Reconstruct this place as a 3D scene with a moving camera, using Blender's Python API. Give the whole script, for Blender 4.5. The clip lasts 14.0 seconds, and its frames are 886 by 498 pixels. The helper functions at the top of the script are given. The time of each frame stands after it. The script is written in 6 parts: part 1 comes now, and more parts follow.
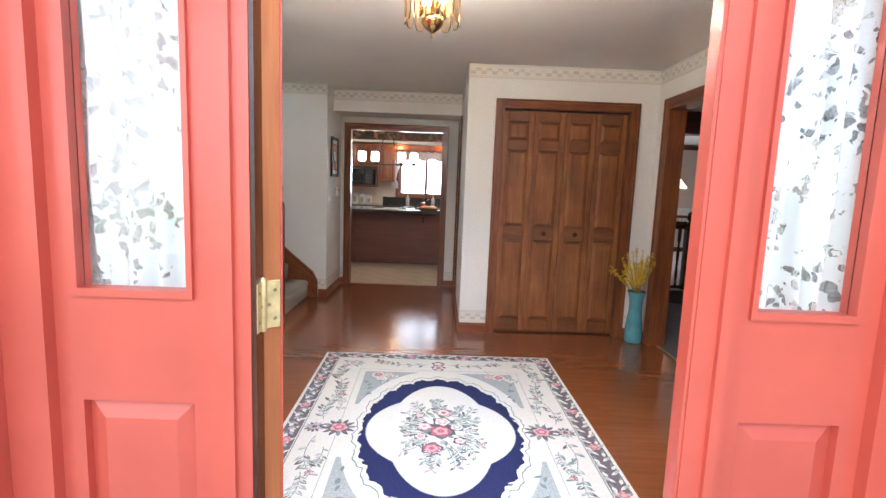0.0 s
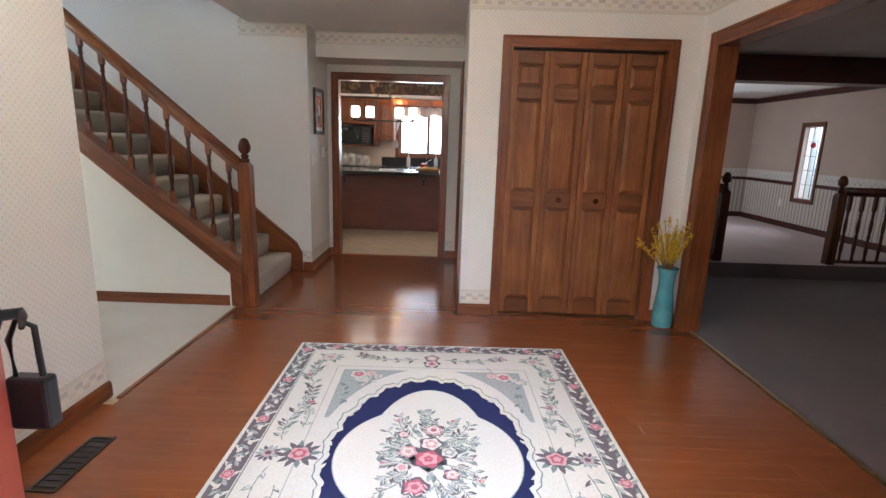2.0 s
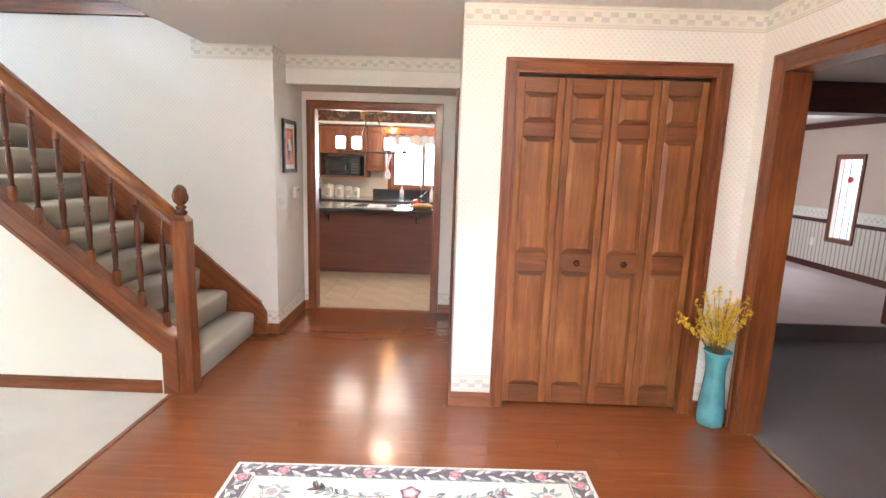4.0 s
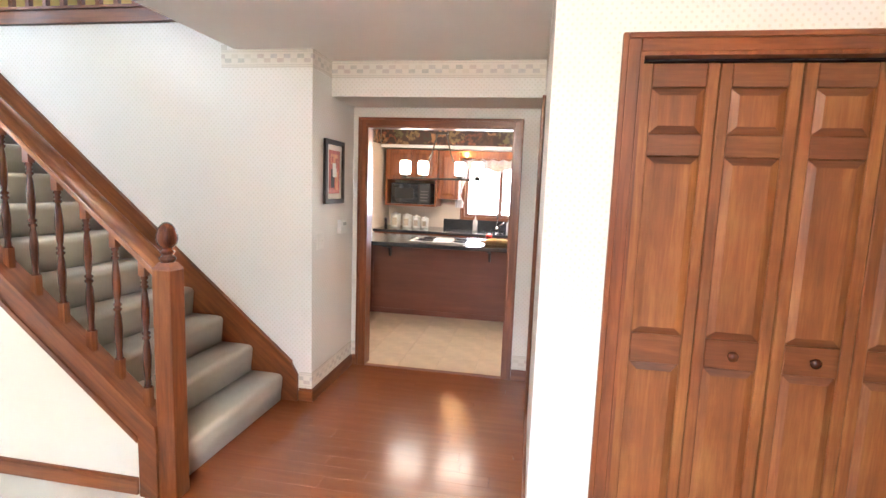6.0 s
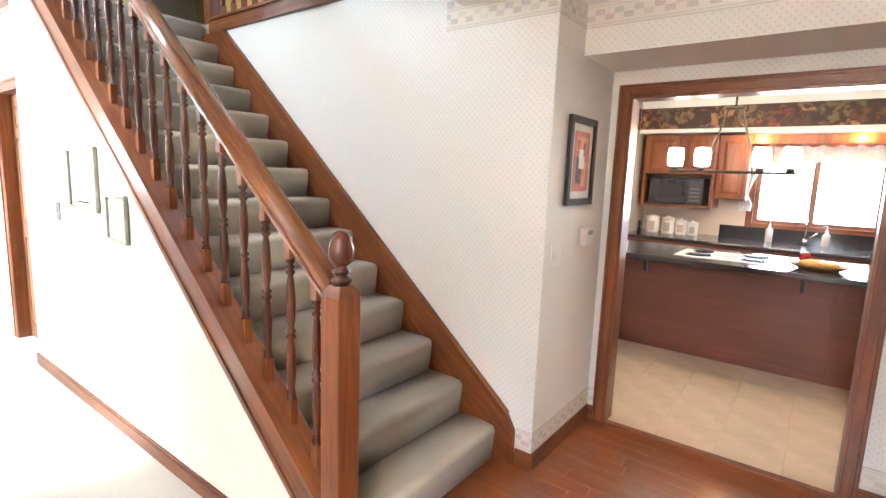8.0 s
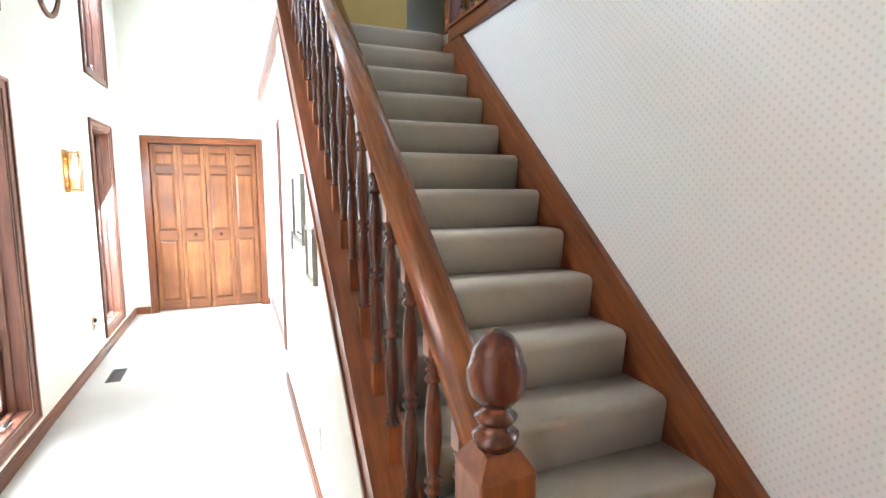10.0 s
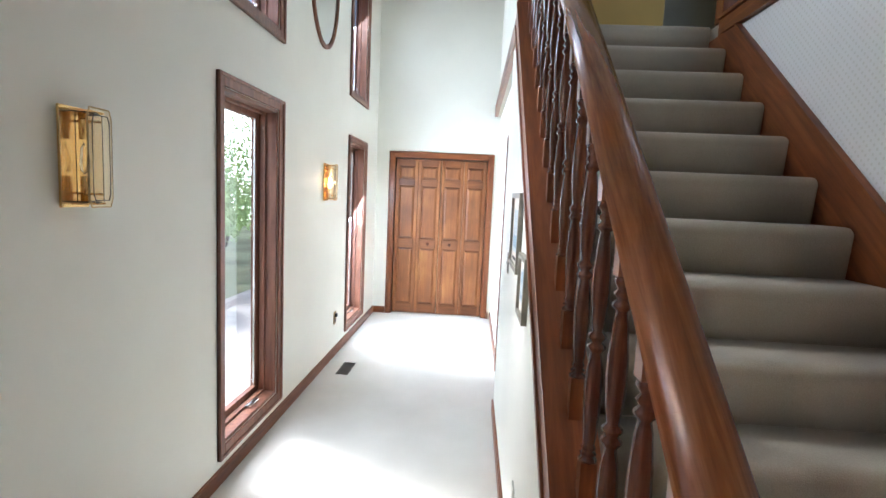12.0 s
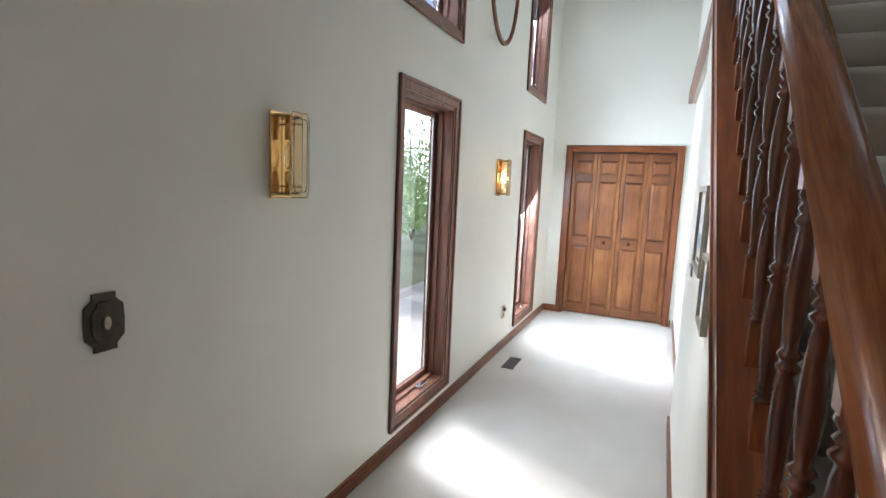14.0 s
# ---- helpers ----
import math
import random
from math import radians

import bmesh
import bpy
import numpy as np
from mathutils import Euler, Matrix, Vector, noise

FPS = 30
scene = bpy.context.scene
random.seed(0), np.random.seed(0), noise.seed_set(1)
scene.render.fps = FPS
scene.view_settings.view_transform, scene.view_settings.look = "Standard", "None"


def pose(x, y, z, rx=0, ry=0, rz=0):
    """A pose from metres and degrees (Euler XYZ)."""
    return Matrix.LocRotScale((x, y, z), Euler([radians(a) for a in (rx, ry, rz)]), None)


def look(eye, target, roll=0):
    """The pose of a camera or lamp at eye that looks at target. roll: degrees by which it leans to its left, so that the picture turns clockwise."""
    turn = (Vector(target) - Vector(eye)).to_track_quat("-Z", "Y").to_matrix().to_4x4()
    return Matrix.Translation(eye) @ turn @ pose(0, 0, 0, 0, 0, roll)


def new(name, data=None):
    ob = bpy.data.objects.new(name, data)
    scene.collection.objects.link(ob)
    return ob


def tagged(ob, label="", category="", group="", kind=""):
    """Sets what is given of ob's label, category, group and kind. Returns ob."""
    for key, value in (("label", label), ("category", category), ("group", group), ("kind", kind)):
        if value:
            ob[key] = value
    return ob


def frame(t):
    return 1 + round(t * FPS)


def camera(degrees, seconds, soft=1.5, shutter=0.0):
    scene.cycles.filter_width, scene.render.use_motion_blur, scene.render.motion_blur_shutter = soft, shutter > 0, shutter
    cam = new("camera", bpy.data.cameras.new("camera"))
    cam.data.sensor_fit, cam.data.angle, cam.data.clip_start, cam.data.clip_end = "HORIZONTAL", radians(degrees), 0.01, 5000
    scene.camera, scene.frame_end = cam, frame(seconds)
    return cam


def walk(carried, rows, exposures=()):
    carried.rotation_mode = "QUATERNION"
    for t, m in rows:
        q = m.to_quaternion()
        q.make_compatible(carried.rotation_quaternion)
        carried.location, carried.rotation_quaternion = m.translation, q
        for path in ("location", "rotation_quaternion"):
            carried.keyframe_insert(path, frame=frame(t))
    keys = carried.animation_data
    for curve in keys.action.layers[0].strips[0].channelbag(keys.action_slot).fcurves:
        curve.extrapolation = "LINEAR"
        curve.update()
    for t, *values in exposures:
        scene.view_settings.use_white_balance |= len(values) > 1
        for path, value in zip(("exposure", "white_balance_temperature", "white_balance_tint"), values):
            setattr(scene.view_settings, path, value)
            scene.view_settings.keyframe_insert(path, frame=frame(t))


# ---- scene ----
cam = camera(83.1, 14.0)
PATH = [
    (0, (0.346, 0.219, 1.352), (0.36, 2.202, 1.092), 2.2),
    (0.5, (0.348, 0.302, 1.338), (0.375, 2.28, 1.039), 2.3),
    (1, (0.384, 0.444, 1.33), (0.391, 2.414, 0.988), 2.1),
    (1.5, (0.416, 0.628, 1.32), (0.415, 2.591, 0.941), 1.9),
    (2, (0.44, 0.889, 1.338), (0.424, 2.845, 0.922), 1.8),
    (4.5, (0.516, 1.943, 1.524), (0.488, 3.92, 1.225), 1.9),
    (5, (0.522, 2.165, 1.533), (0.452, 4.146, 1.267), 1.9),
    (5.5, (0.523, 2.443, 1.54), (0.361, 4.421, 1.29), 2.0),
    (6, (0.503, 2.738, 1.532), (0.163, 4.693, 1.286), 2.1),
    (6.5, (0.476, 3.013, 1.521), (-0.09, 4.916, 1.281), 2.1),
    (7, (0.406, 3.242, 1.512), (-0.39, 5.06, 1.266), 2.0),
    (7.5, (0.278, 3.485, 1.52), (-0.734, 5.186, 1.24), 2.2),
    (8, (0.113, 3.66, 1.521), (-1.075, 5.24, 1.224), 2.1),
    (10.3, (-0.563, 4.448, 1.546), (-2.447, 5.076, 1.309), 0.7),
    (10.5, (-0.612, 4.456, 1.549), (-2.517, 5.008, 1.321), 1.2),
    (11, (-0.73, 4.455, 1.55), (-2.684, 4.83, 1.338), 1.9),
    (11.5, (-0.8, 4.476, 1.567), (-2.783, 4.636, 1.361), 2.4),
    (12, (-0.846, 4.498, 1.573), (-2.831, 4.383, 1.359), 2.6),
    (12.5, (-0.868, 4.515, 1.575), (-2.816, 4.125, 1.346), 2.6),
    (13, (-0.878, 4.529, 1.569), (-2.769, 3.92, 1.331), 2.4),
    (13.5, (-0.883, 4.542, 1.563), (-2.726, 3.805, 1.317), 2.4),
    (14, (-0.886, 4.547, 1.558), (-2.706, 3.757, 1.302), 2.5),
]

EXPOSURES = [(0, 0.43, 5700, 10), (1, 0.25, 5700, 10), (2, 0.19, 5750, 11), (3.2, 1.01, 5850, 11), (4.5, 1.53, 5850, 12), (6, 1.61, 5850, 12), (8, 1.69, 5850, 11), (10.3, 1.16, 5650, 11), (11, 0.83, 5600, 11), (12, 0.36, 5550, 11), (13, -0.04, 5650, 11), (14, -0.04, 5620, 11)]
walk(cam, [(t, look(eye, target, roll)) for t, eye, target, roll in PATH], EXPOSURES)

# ---- world and sun ----
world = bpy.data.worlds.new("sky")
scene.world = world
world.use_nodes = True
wn = world.node_tree
sky = wn.nodes.new("ShaderNodeTexSky")
sky.sky_type = "NISHITA"
sky.sun_disc = False
sky.sun_elevation = radians(52)
sky.sun_rotation = radians(200)
wn.links.new(sky.outputs[0], wn.nodes["Background"].inputs[0])
wn.nodes["Background"].inputs[1].default_value = 0.15
sun = new("sun", bpy.data.lights.new("sun", "SUN"))
sun.data.energy = 4.3
sun.data.angle = radians(13)
sun.data.color = (1.0, 0.95, 0.88)
sun.matrix_world = look((-8, -14, 20), (0, 3, 0))


def area(name, m, sx, sy, watts, color=(1, 1, 1)):
    d = bpy.data.lights.new(name, "AREA")
    d.shape, d.size, d.size_y, d.energy, d.color = "RECTANGLE", sx, sy, watts, color
    ob = new(name, d)
    ob.matrix_world = m
    return ob


def bulb(name, loc, watts, radius=0.03, color=(1.0, 0.72, 0.42)):
    d = bpy.data.lights.new(name, "POINT")
    d.energy, d.shadow_soft_size, d.color = watts, radius, color
    ob = new(name, d)
    ob.location = loc
    return ob


DAY = (0.88, 0.95, 1.0)
area("daylight_hall_low_far", look((-6.19, 3.04, 1.13), (-6.19, 5, 0.2)), 0.6, 1.7, 78, DAY)
area("daylight_hall_near", look((-3.68, 2.3, 2.95), (-3.75, 4.1, 0.0)), 1.2, 0.9, 44, DAY)
area("daylight_hall_high_near", look((-3.68, 3.0, 3.22), (-2.9, 5.9, 2.2)), 0.6, 1.3, 9, DAY)
area("daylight_hall_high_far", look((-6.19, 3.0, 3.22), (-6.19, 5, 1.6)), 0.6, 1.3, 17, DAY)
area("daylight_entry", look((0.42, -0.6, 2.6), (0.42, 3.5, 0.6)), 2.2, 1.6, 74, DAY)
area("daylight_door_opening", look((0.43, 1.23, 2.07), (0.43, 2.6, 0.2)), 0.8, 0.16, 16, DAY).data.spread = radians(85)
area("daylight_kitchen", look((0.1, 10.75, 1.6), (0.1, 8, 1.0)), 1.4, 1.0, 48, DAY)
# Next three: added fill lights inside rooms, no opening or lamp at these spots.
area("fill_living", look((4.2, 1.0, 1.5), (4.2, 5, 0.9)), 1.6, 1.2, 0.7, DAY)
area("fill_raised_room", look((3.2, 9.0, 1.5), (5.5, 8.5, 0.3)), 1.4, 1.2, 13, DAY)
area("fill_loft", look((-2.5, 6.9, 4.6), (-4.5, 5.6, 2.6)), 1.2, 1.0, 5, DAY)
area("daylight_leaded_window", look((6.25, 8.65, 1.2), (5, 8.65, 1.0)), 0.5, 1.2, 16, DAY)

# ---- materials ----


def nodes(name):
    m = bpy.data.materials.new(name)
    m.use_nodes = True
    nt = m.node_tree
    return m, nt, nt.nodes["Principled BSDF"]


def mathn(nt, op, a, b=None, c=None):
    n = nt.nodes.new("ShaderNodeMath")
    n.operation = op
    for i, v in enumerate((a, b, c)):
        if v is None:
            continue
        if isinstance(v, (int, float)):
            n.inputs[i].default_value = v
        else:
            nt.links.new(v, n.inputs[i])
    return n.outputs[0]


def mixc(nt, fac, a, b):
    n = nt.nodes.new("ShaderNodeMix")
    n.data_type = "RGBA"
    for s, v in ((n.inputs[0], fac), (n.inputs[6], a), (n.inputs[7], b)):
        if isinstance(v, (int, float)):
            s.default_value = v
        elif isinstance(v, tuple):
            s.default_value = (*v, 1)
        else:
            nt.links.new(v, s)
    return n.outputs[2]


def noisen(nt, vec, scale, detail=3.0, rough=0.55, dist=0.0):
    n = nt.nodes.new("ShaderNodeTexNoise")
    n.inputs["Scale"].default_value, n.inputs["Detail"].default_value = scale, detail
    n.inputs["Roughness"].default_value, n.inputs["Distortion"].default_value = rough, dist
    nt.links.new(vec, n.inputs["Vector"])
    return n.outputs[0]


def coords(nt, scale=(1, 1, 1), rot=(0, 0, 0), shuffle=True):
    tc = nt.nodes.new("ShaderNodeTexCoord")
    mp = nt.nodes.new("ShaderNodeMapping")
    mp.inputs["Scale"].default_value = scale
    mp.inputs["Rotation"].default_value = rot
    src = tc.outputs["Object"]
    if shuffle:
        oi = nt.nodes.new("ShaderNodeObjectInfo")
        cb = nt.nodes.new("ShaderNodeCombineXYZ")
        sh = mathn(nt, "MULTIPLY", oi.outputs["Random"], 37.0)
        for i in range(3):
            nt.links.new(sh, cb.inputs[i])
        ad = nt.nodes.new("ShaderNodeVectorMath")
        nt.links.new(src, ad.inputs[0])
        nt.links.new(cb.outputs[0], ad.inputs[1])
        src = ad.outputs[0]
    if any(rot):
        mp.inputs["Rotation"].default_value = (0, 0, 0)
        m0 = nt.nodes.new("ShaderNodeMapping")
        m0.inputs["Rotation"].default_value = rot
        nt.links.new(src, m0.inputs["Vector"])
        src = m0.outputs[0]
    nt.links.new(src, mp.inputs["Vector"])
    return mp.outputs[0]


def bump(nt, bs, height, strength=0.2, dist=0.002):
    b = nt.nodes.new("ShaderNodeBump")
    b.inputs["Strength"].default_value, b.inputs["Distance"].default_value = strength, dist
    nt.links.new(height, b.inputs["Height"])
    nt.links.new(b.outputs[0], bs.inputs["Normal"])


def ramp(nt, fac, stops):
    r = nt.nodes.new("ShaderNodeValToRGB")
    e = r.color_ramp.elements
    while len(e) < len(stops):
        e.new(0.5)
    for el, (p, c) in zip(e, stops):
        el.position, el.color = p, (*c, 1)
    nt.links.new(fac, r.inputs[0])
    return r.outputs[0]


def plain(name, color, rough=0.5, metal=0.0, vary=0.12, scale=6.0, bumps=0.0, bscale=200.0, coat=0.0, spec=0.5):
    m, nt, bs = nodes(name)
    v = coords(nt, shuffle=False)
    n = noisen(nt, v, scale, 4)
    dark = tuple(c * (1 - vary) for c in color)
    lite = tuple(min(1, c * (1 + vary)) for c in color)
    nt.links.new(ramp(nt, n, ((0.3, dark), (0.7, lite))), bs.inputs["Base Color"])
    bs.inputs["Roughness"].default_value, bs.inputs["Metallic"].default_value = rough, metal
    bs.inputs["Coat Weight"].default_value = coat
    bs.inputs["Specular IOR Level"].default_value = spec
    if bumps:
        bump(nt, bs, noisen(nt, v, bscale, 2), bumps)
    return m


def wood(name, dark, mid, lite, axis="z", rough=0.38, coat=0.14, scale=1.0, tilt=0.0, blotch=0.5):
    """Stained wood with the grain along one axis (tilt: degrees about y)."""
    m, nt, bs = nodes(name)
    s = {"x": (1.2, 16, 16), "y": (16, 1.2, 16), "z": (16, 16, 1.2)}[axis]
    v = coords(nt, tuple(c * scale for c in s), (0, radians(tilt), 0))
    g = noisen(nt, v, 1.6, 6, 0.62, 0.6)
    fine = noisen(nt, v, 9.0, 3, 0.6)
    v2 = coords(nt, (1, 1, 1))
    big = noisen(nt, v2, 2.6, 3, 0.5)
    f = mathn(nt, "ADD", mathn(nt, "MULTIPLY", g, 1 - blotch * 0.55), mathn(nt, "MULTIPLY", big, blotch * 0.55))
    f = mathn(nt, "ADD", f, mathn(nt, "MULTIPLY", mathn(nt, "SUBTRACT", fine, 0.5), 0.18))
    nt.links.new(ramp(nt, f, ((0.34, dark), (0.5, mid), (0.68, lite))), bs.inputs["Base Color"])
    bs.inputs["Roughness"].default_value, bs.inputs["Coat Weight"].default_value = rough, coat
    bs.inputs["Coat Roughness"].default_value = 0.15
    bump(nt, bs, fine, 0.08, 0.001)
    return m


def uvz(nt):
    """Along the wall (x + y) and up, in metres."""
    tc = nt.nodes.new("ShaderNodeTexCoord")
    sp = nt.nodes.new("ShaderNodeSeparateXYZ")
    nt.links.new(tc.outputs["Object"], sp.inputs[0])
    return mathn(nt, "ADD", sp.outputs[0], sp.outputs[1]), sp.outputs[2], tc.outputs["Object"]


def wallpaper(name, ground, dot, size=0.034):
    m, nt, bs = nodes(name)
    u, z, vec = uvz(nt)
    ds = []
    for op in ("ADD", "SUBTRACT"):
        f = mathn(nt, "FRACT", mathn(nt, "DIVIDE", mathn(nt, op, u, z), size))
        f = mathn(nt, "SUBTRACT", f, 0.5)
        ds.append(mathn(nt, "MULTIPLY", f, f))
    r2 = mathn(nt, "ADD", ds[0], ds[1])
    on = mathn(nt, "LESS_THAN", r2, 0.05)
    big = noisen(nt, vec, 1.3, 3)
    g = mixc(nt, big, ground, tuple(c * 0.94 for c in ground))
    nt.links.new(mixc(nt, mathn(nt, "MULTIPLY", on, 0.5), g, dot), bs.inputs["Base Color"])
    bs.inputs["Roughness"].default_value = 0.62
    bump(nt, bs, noisen(nt, vec, 140, 2), 0.06, 0.001)
    return m


def border_paper(name, z0, h):
    """Paper border: two staggered rows of small blocks between narrow lines."""
    m, nt, bs = nodes(name)
    u, z, vec = uvz(nt)
    v = mathn(nt, "DIVIDE", mathn(nt, "SUBTRACT", z, z0), h)
    cell = 0.047
    col = mathn(nt, "FLOOR", mathn(nt, "DIVIDE", u, cell))
    row = mathn(nt, "FLOOR", mathn(nt, "MULTIPLY", v, 4.0))
    inb = mathn(nt, "MULTIPLY", mathn(nt, "GREATER_THAN", v, 0.27), mathn(nt, "LESS_THAN", v, 0.73))
    par = mathn(nt, "MODULO", mathn(nt, "ADD", mathn(nt, "ADD", row, mathn(nt, "FLOOR", mathn(nt, "DIVIDE", col, 1.0))), 400.0), 2.0)
    on = mathn(nt, "MULTIPLY", inb, mathn(nt, "GREATER_THAN", par, 0.5))
    cb = nt.nodes.new("ShaderNodeCombineXYZ")
    nt.links.new(col, cb.inputs[0])
    nt.links.new(row, cb.inputs[1])
    wn_ = nt.nodes.new("ShaderNodeTexWhiteNoise")
    nt.links.new(cb.outputs[0], wn_.inputs["Vector"])
    bl = ramp(nt, wn_.outputs[0], ((0.0, (0.34, 0.38, 0.36)), (0.3, (0.62, 0.6, 0.52)), (0.6, (0.5, 0.42, 0.4)), (1.0, (0.45, 0.48, 0.5))))
    fl = noisen(nt, vec, 60, 3)
    bl = mixc(nt, mathn(nt, "MULTIPLY", fl, 0.75), bl, (0.74, 0.7, 0.62))
    ln = mathn(nt, "GREATER_THAN", mathn(nt, "ABSOLUTE", mathn(nt, "SUBTRACT", v, 0.5)), 0.44)
    ln2 = mathn(nt, "COMPARE", mathn(nt, "ABSOLUTE", mathn(nt, "SUBTRACT", v, 0.5)), 0.36, 0.025)
    ground = mixc(nt, fl, (0.76, 0.73, 0.66), (0.68, 0.65, 0.58))
    c = mixc(nt, on, ground, bl)
    c = mixc(nt, mathn(nt, "MULTIPLY", mathn(nt, "MAXIMUM", ln, ln2), 0.7), c, (0.56, 0.54, 0.48))
    nt.links.new(c, bs.inputs["Base Color"])
    bs.inputs["Roughness"].default_value = 0.6
    return m


def carpet(name, color, dark):
    m, nt, bs = nodes(name)
    v = coords(nt, shuffle=False)
    big = noisen(nt, v, 1.7, 4)
    fine = noisen(nt, v, 260, 2)
    f = mathn(nt, "ADD", mathn(nt, "MULTIPLY", big, 0.6), mathn(nt, "MULTIPLY", fine, 0.4))
    nt.links.new(ramp(nt, f, ((0.35, dark), (0.65, color))), bs.inputs["Base Color"])
    bs.inputs["Roughness"].default_value = 0.95
    bs.inputs["Specular IOR Level"].default_value = 0.1
    bs.inputs["Sheen Weight"].default_value = 0.2
    bump(nt, bs, fine, 0.5, 0.004)
    return m


def glow(name, color, strength):
    m, nt, bs = nodes(name)
    bs.inputs["Base Color"].default_value = (*color, 1)
    bs.inputs["Emission Color"].default_value = (*color, 1)
    bs.inputs["Emission Strength"].default_value = strength
    return m


def glass(name, color=(1, 1, 1), rough=0.0):
    m, nt, bs = nodes(name)
    bs.inputs["Base Color"].default_value = (*color, 1)
    bs.inputs["Roughness"].default_value = rough
    bs.inputs["Transmission Weight"].default_value = 1.0
    bs.inputs["IOR"].default_value = 1.45
    return m


OAK = ((0.1, 0.028, 0.0085), (0.178, 0.052, 0.0145), (0.27, 0.092, 0.026))
W_V = wood("stained_wood_upright", *OAK, axis="z")
W_X = wood("stained_wood_along_x", *OAK, axis="x")
W_Y = wood("stained_wood_along_y", *OAK, axis="y")
W_S = wood("stained_wood_sloped", *OAK, axis="x", tilt=-40)
W_RAIL = wood("handrail_wood", (0.09, 0.03, 0.01), (0.19, 0.065, 0.02), (0.3, 0.12, 0.04), axis="x", tilt=-40, rough=0.22, coat=0.5, blotch=0.15)
W_TURN = wood("dark_turned_wood", (0.032, 0.0095, 0.005), (0.075, 0.02, 0.0085), (0.16, 0.045, 0.016), axis="z", rough=0.26, coat=0.25)
W_LEAF = wood("closet_door_wood", (0.125, 0.041, 0.0115), (0.215, 0.074, 0.02), (0.335, 0.14, 0.04), axis="z", rough=0.5, coat=0.03, blotch=0.9)
W_LEAF_X = wood("closet_rail_wood", (0.095, 0.031, 0.01), (0.165, 0.055, 0.017), (0.26, 0.1, 0.031), axis="x", rough=0.45, coat=0.08, blotch=0.9)
W_LEAF_Y = wood("closet_rail_wood_y", (0.095, 0.031, 0.01), (0.165, 0.055, 0.017), (0.26, 0.1, 0.031), axis="y", rough=0.33, blotch=0.9)
W_END = wood("panel_end_grain_wood", (0.06, 0.019, 0.007), (0.135, 0.044, 0.014), (0.22, 0.082, 0.026), axis="x", rough=0.5, coat=0.05, blotch=0.9)
W_WIN = wood("window_wood", (0.11, 0.04, 0.022), (0.19, 0.075, 0.04), (0.28, 0.12, 0.07), axis="z", rough=0.4, coat=0.1)
W_FLOOR = wood("floor_plank_wood", (0.185, 0.055, 0.0175), (0.208, 0.063, 0.02), (0.235, 0.074, 0.024), axis="x", rough=0.2, coat=0.32, scale=0.8, blotch=0.3)
W_EDGE = wood("orange_door_edge_wood", (0.36, 0.11, 0.035), (0.46, 0.15, 0.05), (0.55, 0.2, 0.07), axis="z", rough=0.3)
W_DARK = wood("beam_wood", (0.03, 0.008, 0.006), (0.07, 0.014, 0.01), (0.11, 0.025, 0.015), axis="x", rough=0.45)
W_ISL = wood("island_panel_wood", (0.13, 0.042, 0.026), (0.16, 0.053, 0.032), (0.19, 0.066, 0.04), axis="x", rough=0.4, scale=0.5)
PAPER = wallpaper("dotted_wallpaper", (0.8, 0.79, 0.75), (0.6, 0.58, 0.5))
CREAM = plain("cream_wall_paint", (0.79, 0.78, 0.7), 0.55, vary=0.03, scale=1.5, bumps=0.05, bscale=300)
CEIL = plain("ceiling_paint", (0.84, 0.83, 0.79), 0.8, vary=0.03, scale=1.2, bumps=0.1, bscale=160)
PALE = plain("kitchen_wall_paint", (0.78, 0.68, 0.56), 0.6, vary=0.04, scale=1.5)
PINKW = plain("raised_room_wall", (0.56, 0.44, 0.36), 0.7, vary=0.05, scale=1.5)
YELLOW = plain("yellow_upstairs_wall", (0.66, 0.47, 0.15), 0.6, vary=0.05, scale=1.5)
BORD_T = border_paper("border_paper_top", 2.272, 0.118)
BORD_B = border_paper("border_paper_low", 0.09, 0.115)
CARP_H = carpet("pale_hall_carpet", (0.66, 0.63, 0.57), (0.54, 0.51, 0.45))
CARP_S = carpet("stair_carpet", (0.49, 0.45, 0.37), (0.37, 0.335, 0.27))
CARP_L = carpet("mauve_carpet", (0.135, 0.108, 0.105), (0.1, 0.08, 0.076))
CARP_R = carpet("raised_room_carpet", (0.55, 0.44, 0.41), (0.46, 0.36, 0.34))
RED = plain("red_door_paint", (0.6, 0.105, 0.068), 0.42, vary=0.08, scale=4, bumps=0.08, bscale=60, coat=0.2)
BRASS = plain("polished_brass", (0.82, 0.58, 0.26), 0.24, 1.0, vary=0.08)
ABRASS = plain("aged_brass", (0.5, 0.36, 0.17), 0.32, 1.0, vary=0.2, scale=30)
HINGE = plain("worn_pale_brass", (0.78, 0.6, 0.3), 0.42, 0.45, vary=0.2, scale=40)
BRONZE = plain("dark_bronze", (0.055, 0.042, 0.03), 0.4, 0.6, vary=0.3, scale=40)
BLACK = plain("black_plastic", (0.012, 0.012, 0.014), 0.35)
STEEL = plain("bright_metal", (0.7, 0.7, 0.7), 0.2, 1.0)
WHITE = plain("white_plastic", (0.8, 0.79, 0.74), 0.4, vary=0.03)
GLASS = glass("clear_glass")
TILE = plain("kitchen_floor_tile", (0.56, 0.44, 0.31), 0.4, vary=0.12, scale=5, bumps=0.05, bscale=40)
GROUT = plain("grout", (0.46, 0.37, 0.27), 0.8)

# ---- building helpers ----


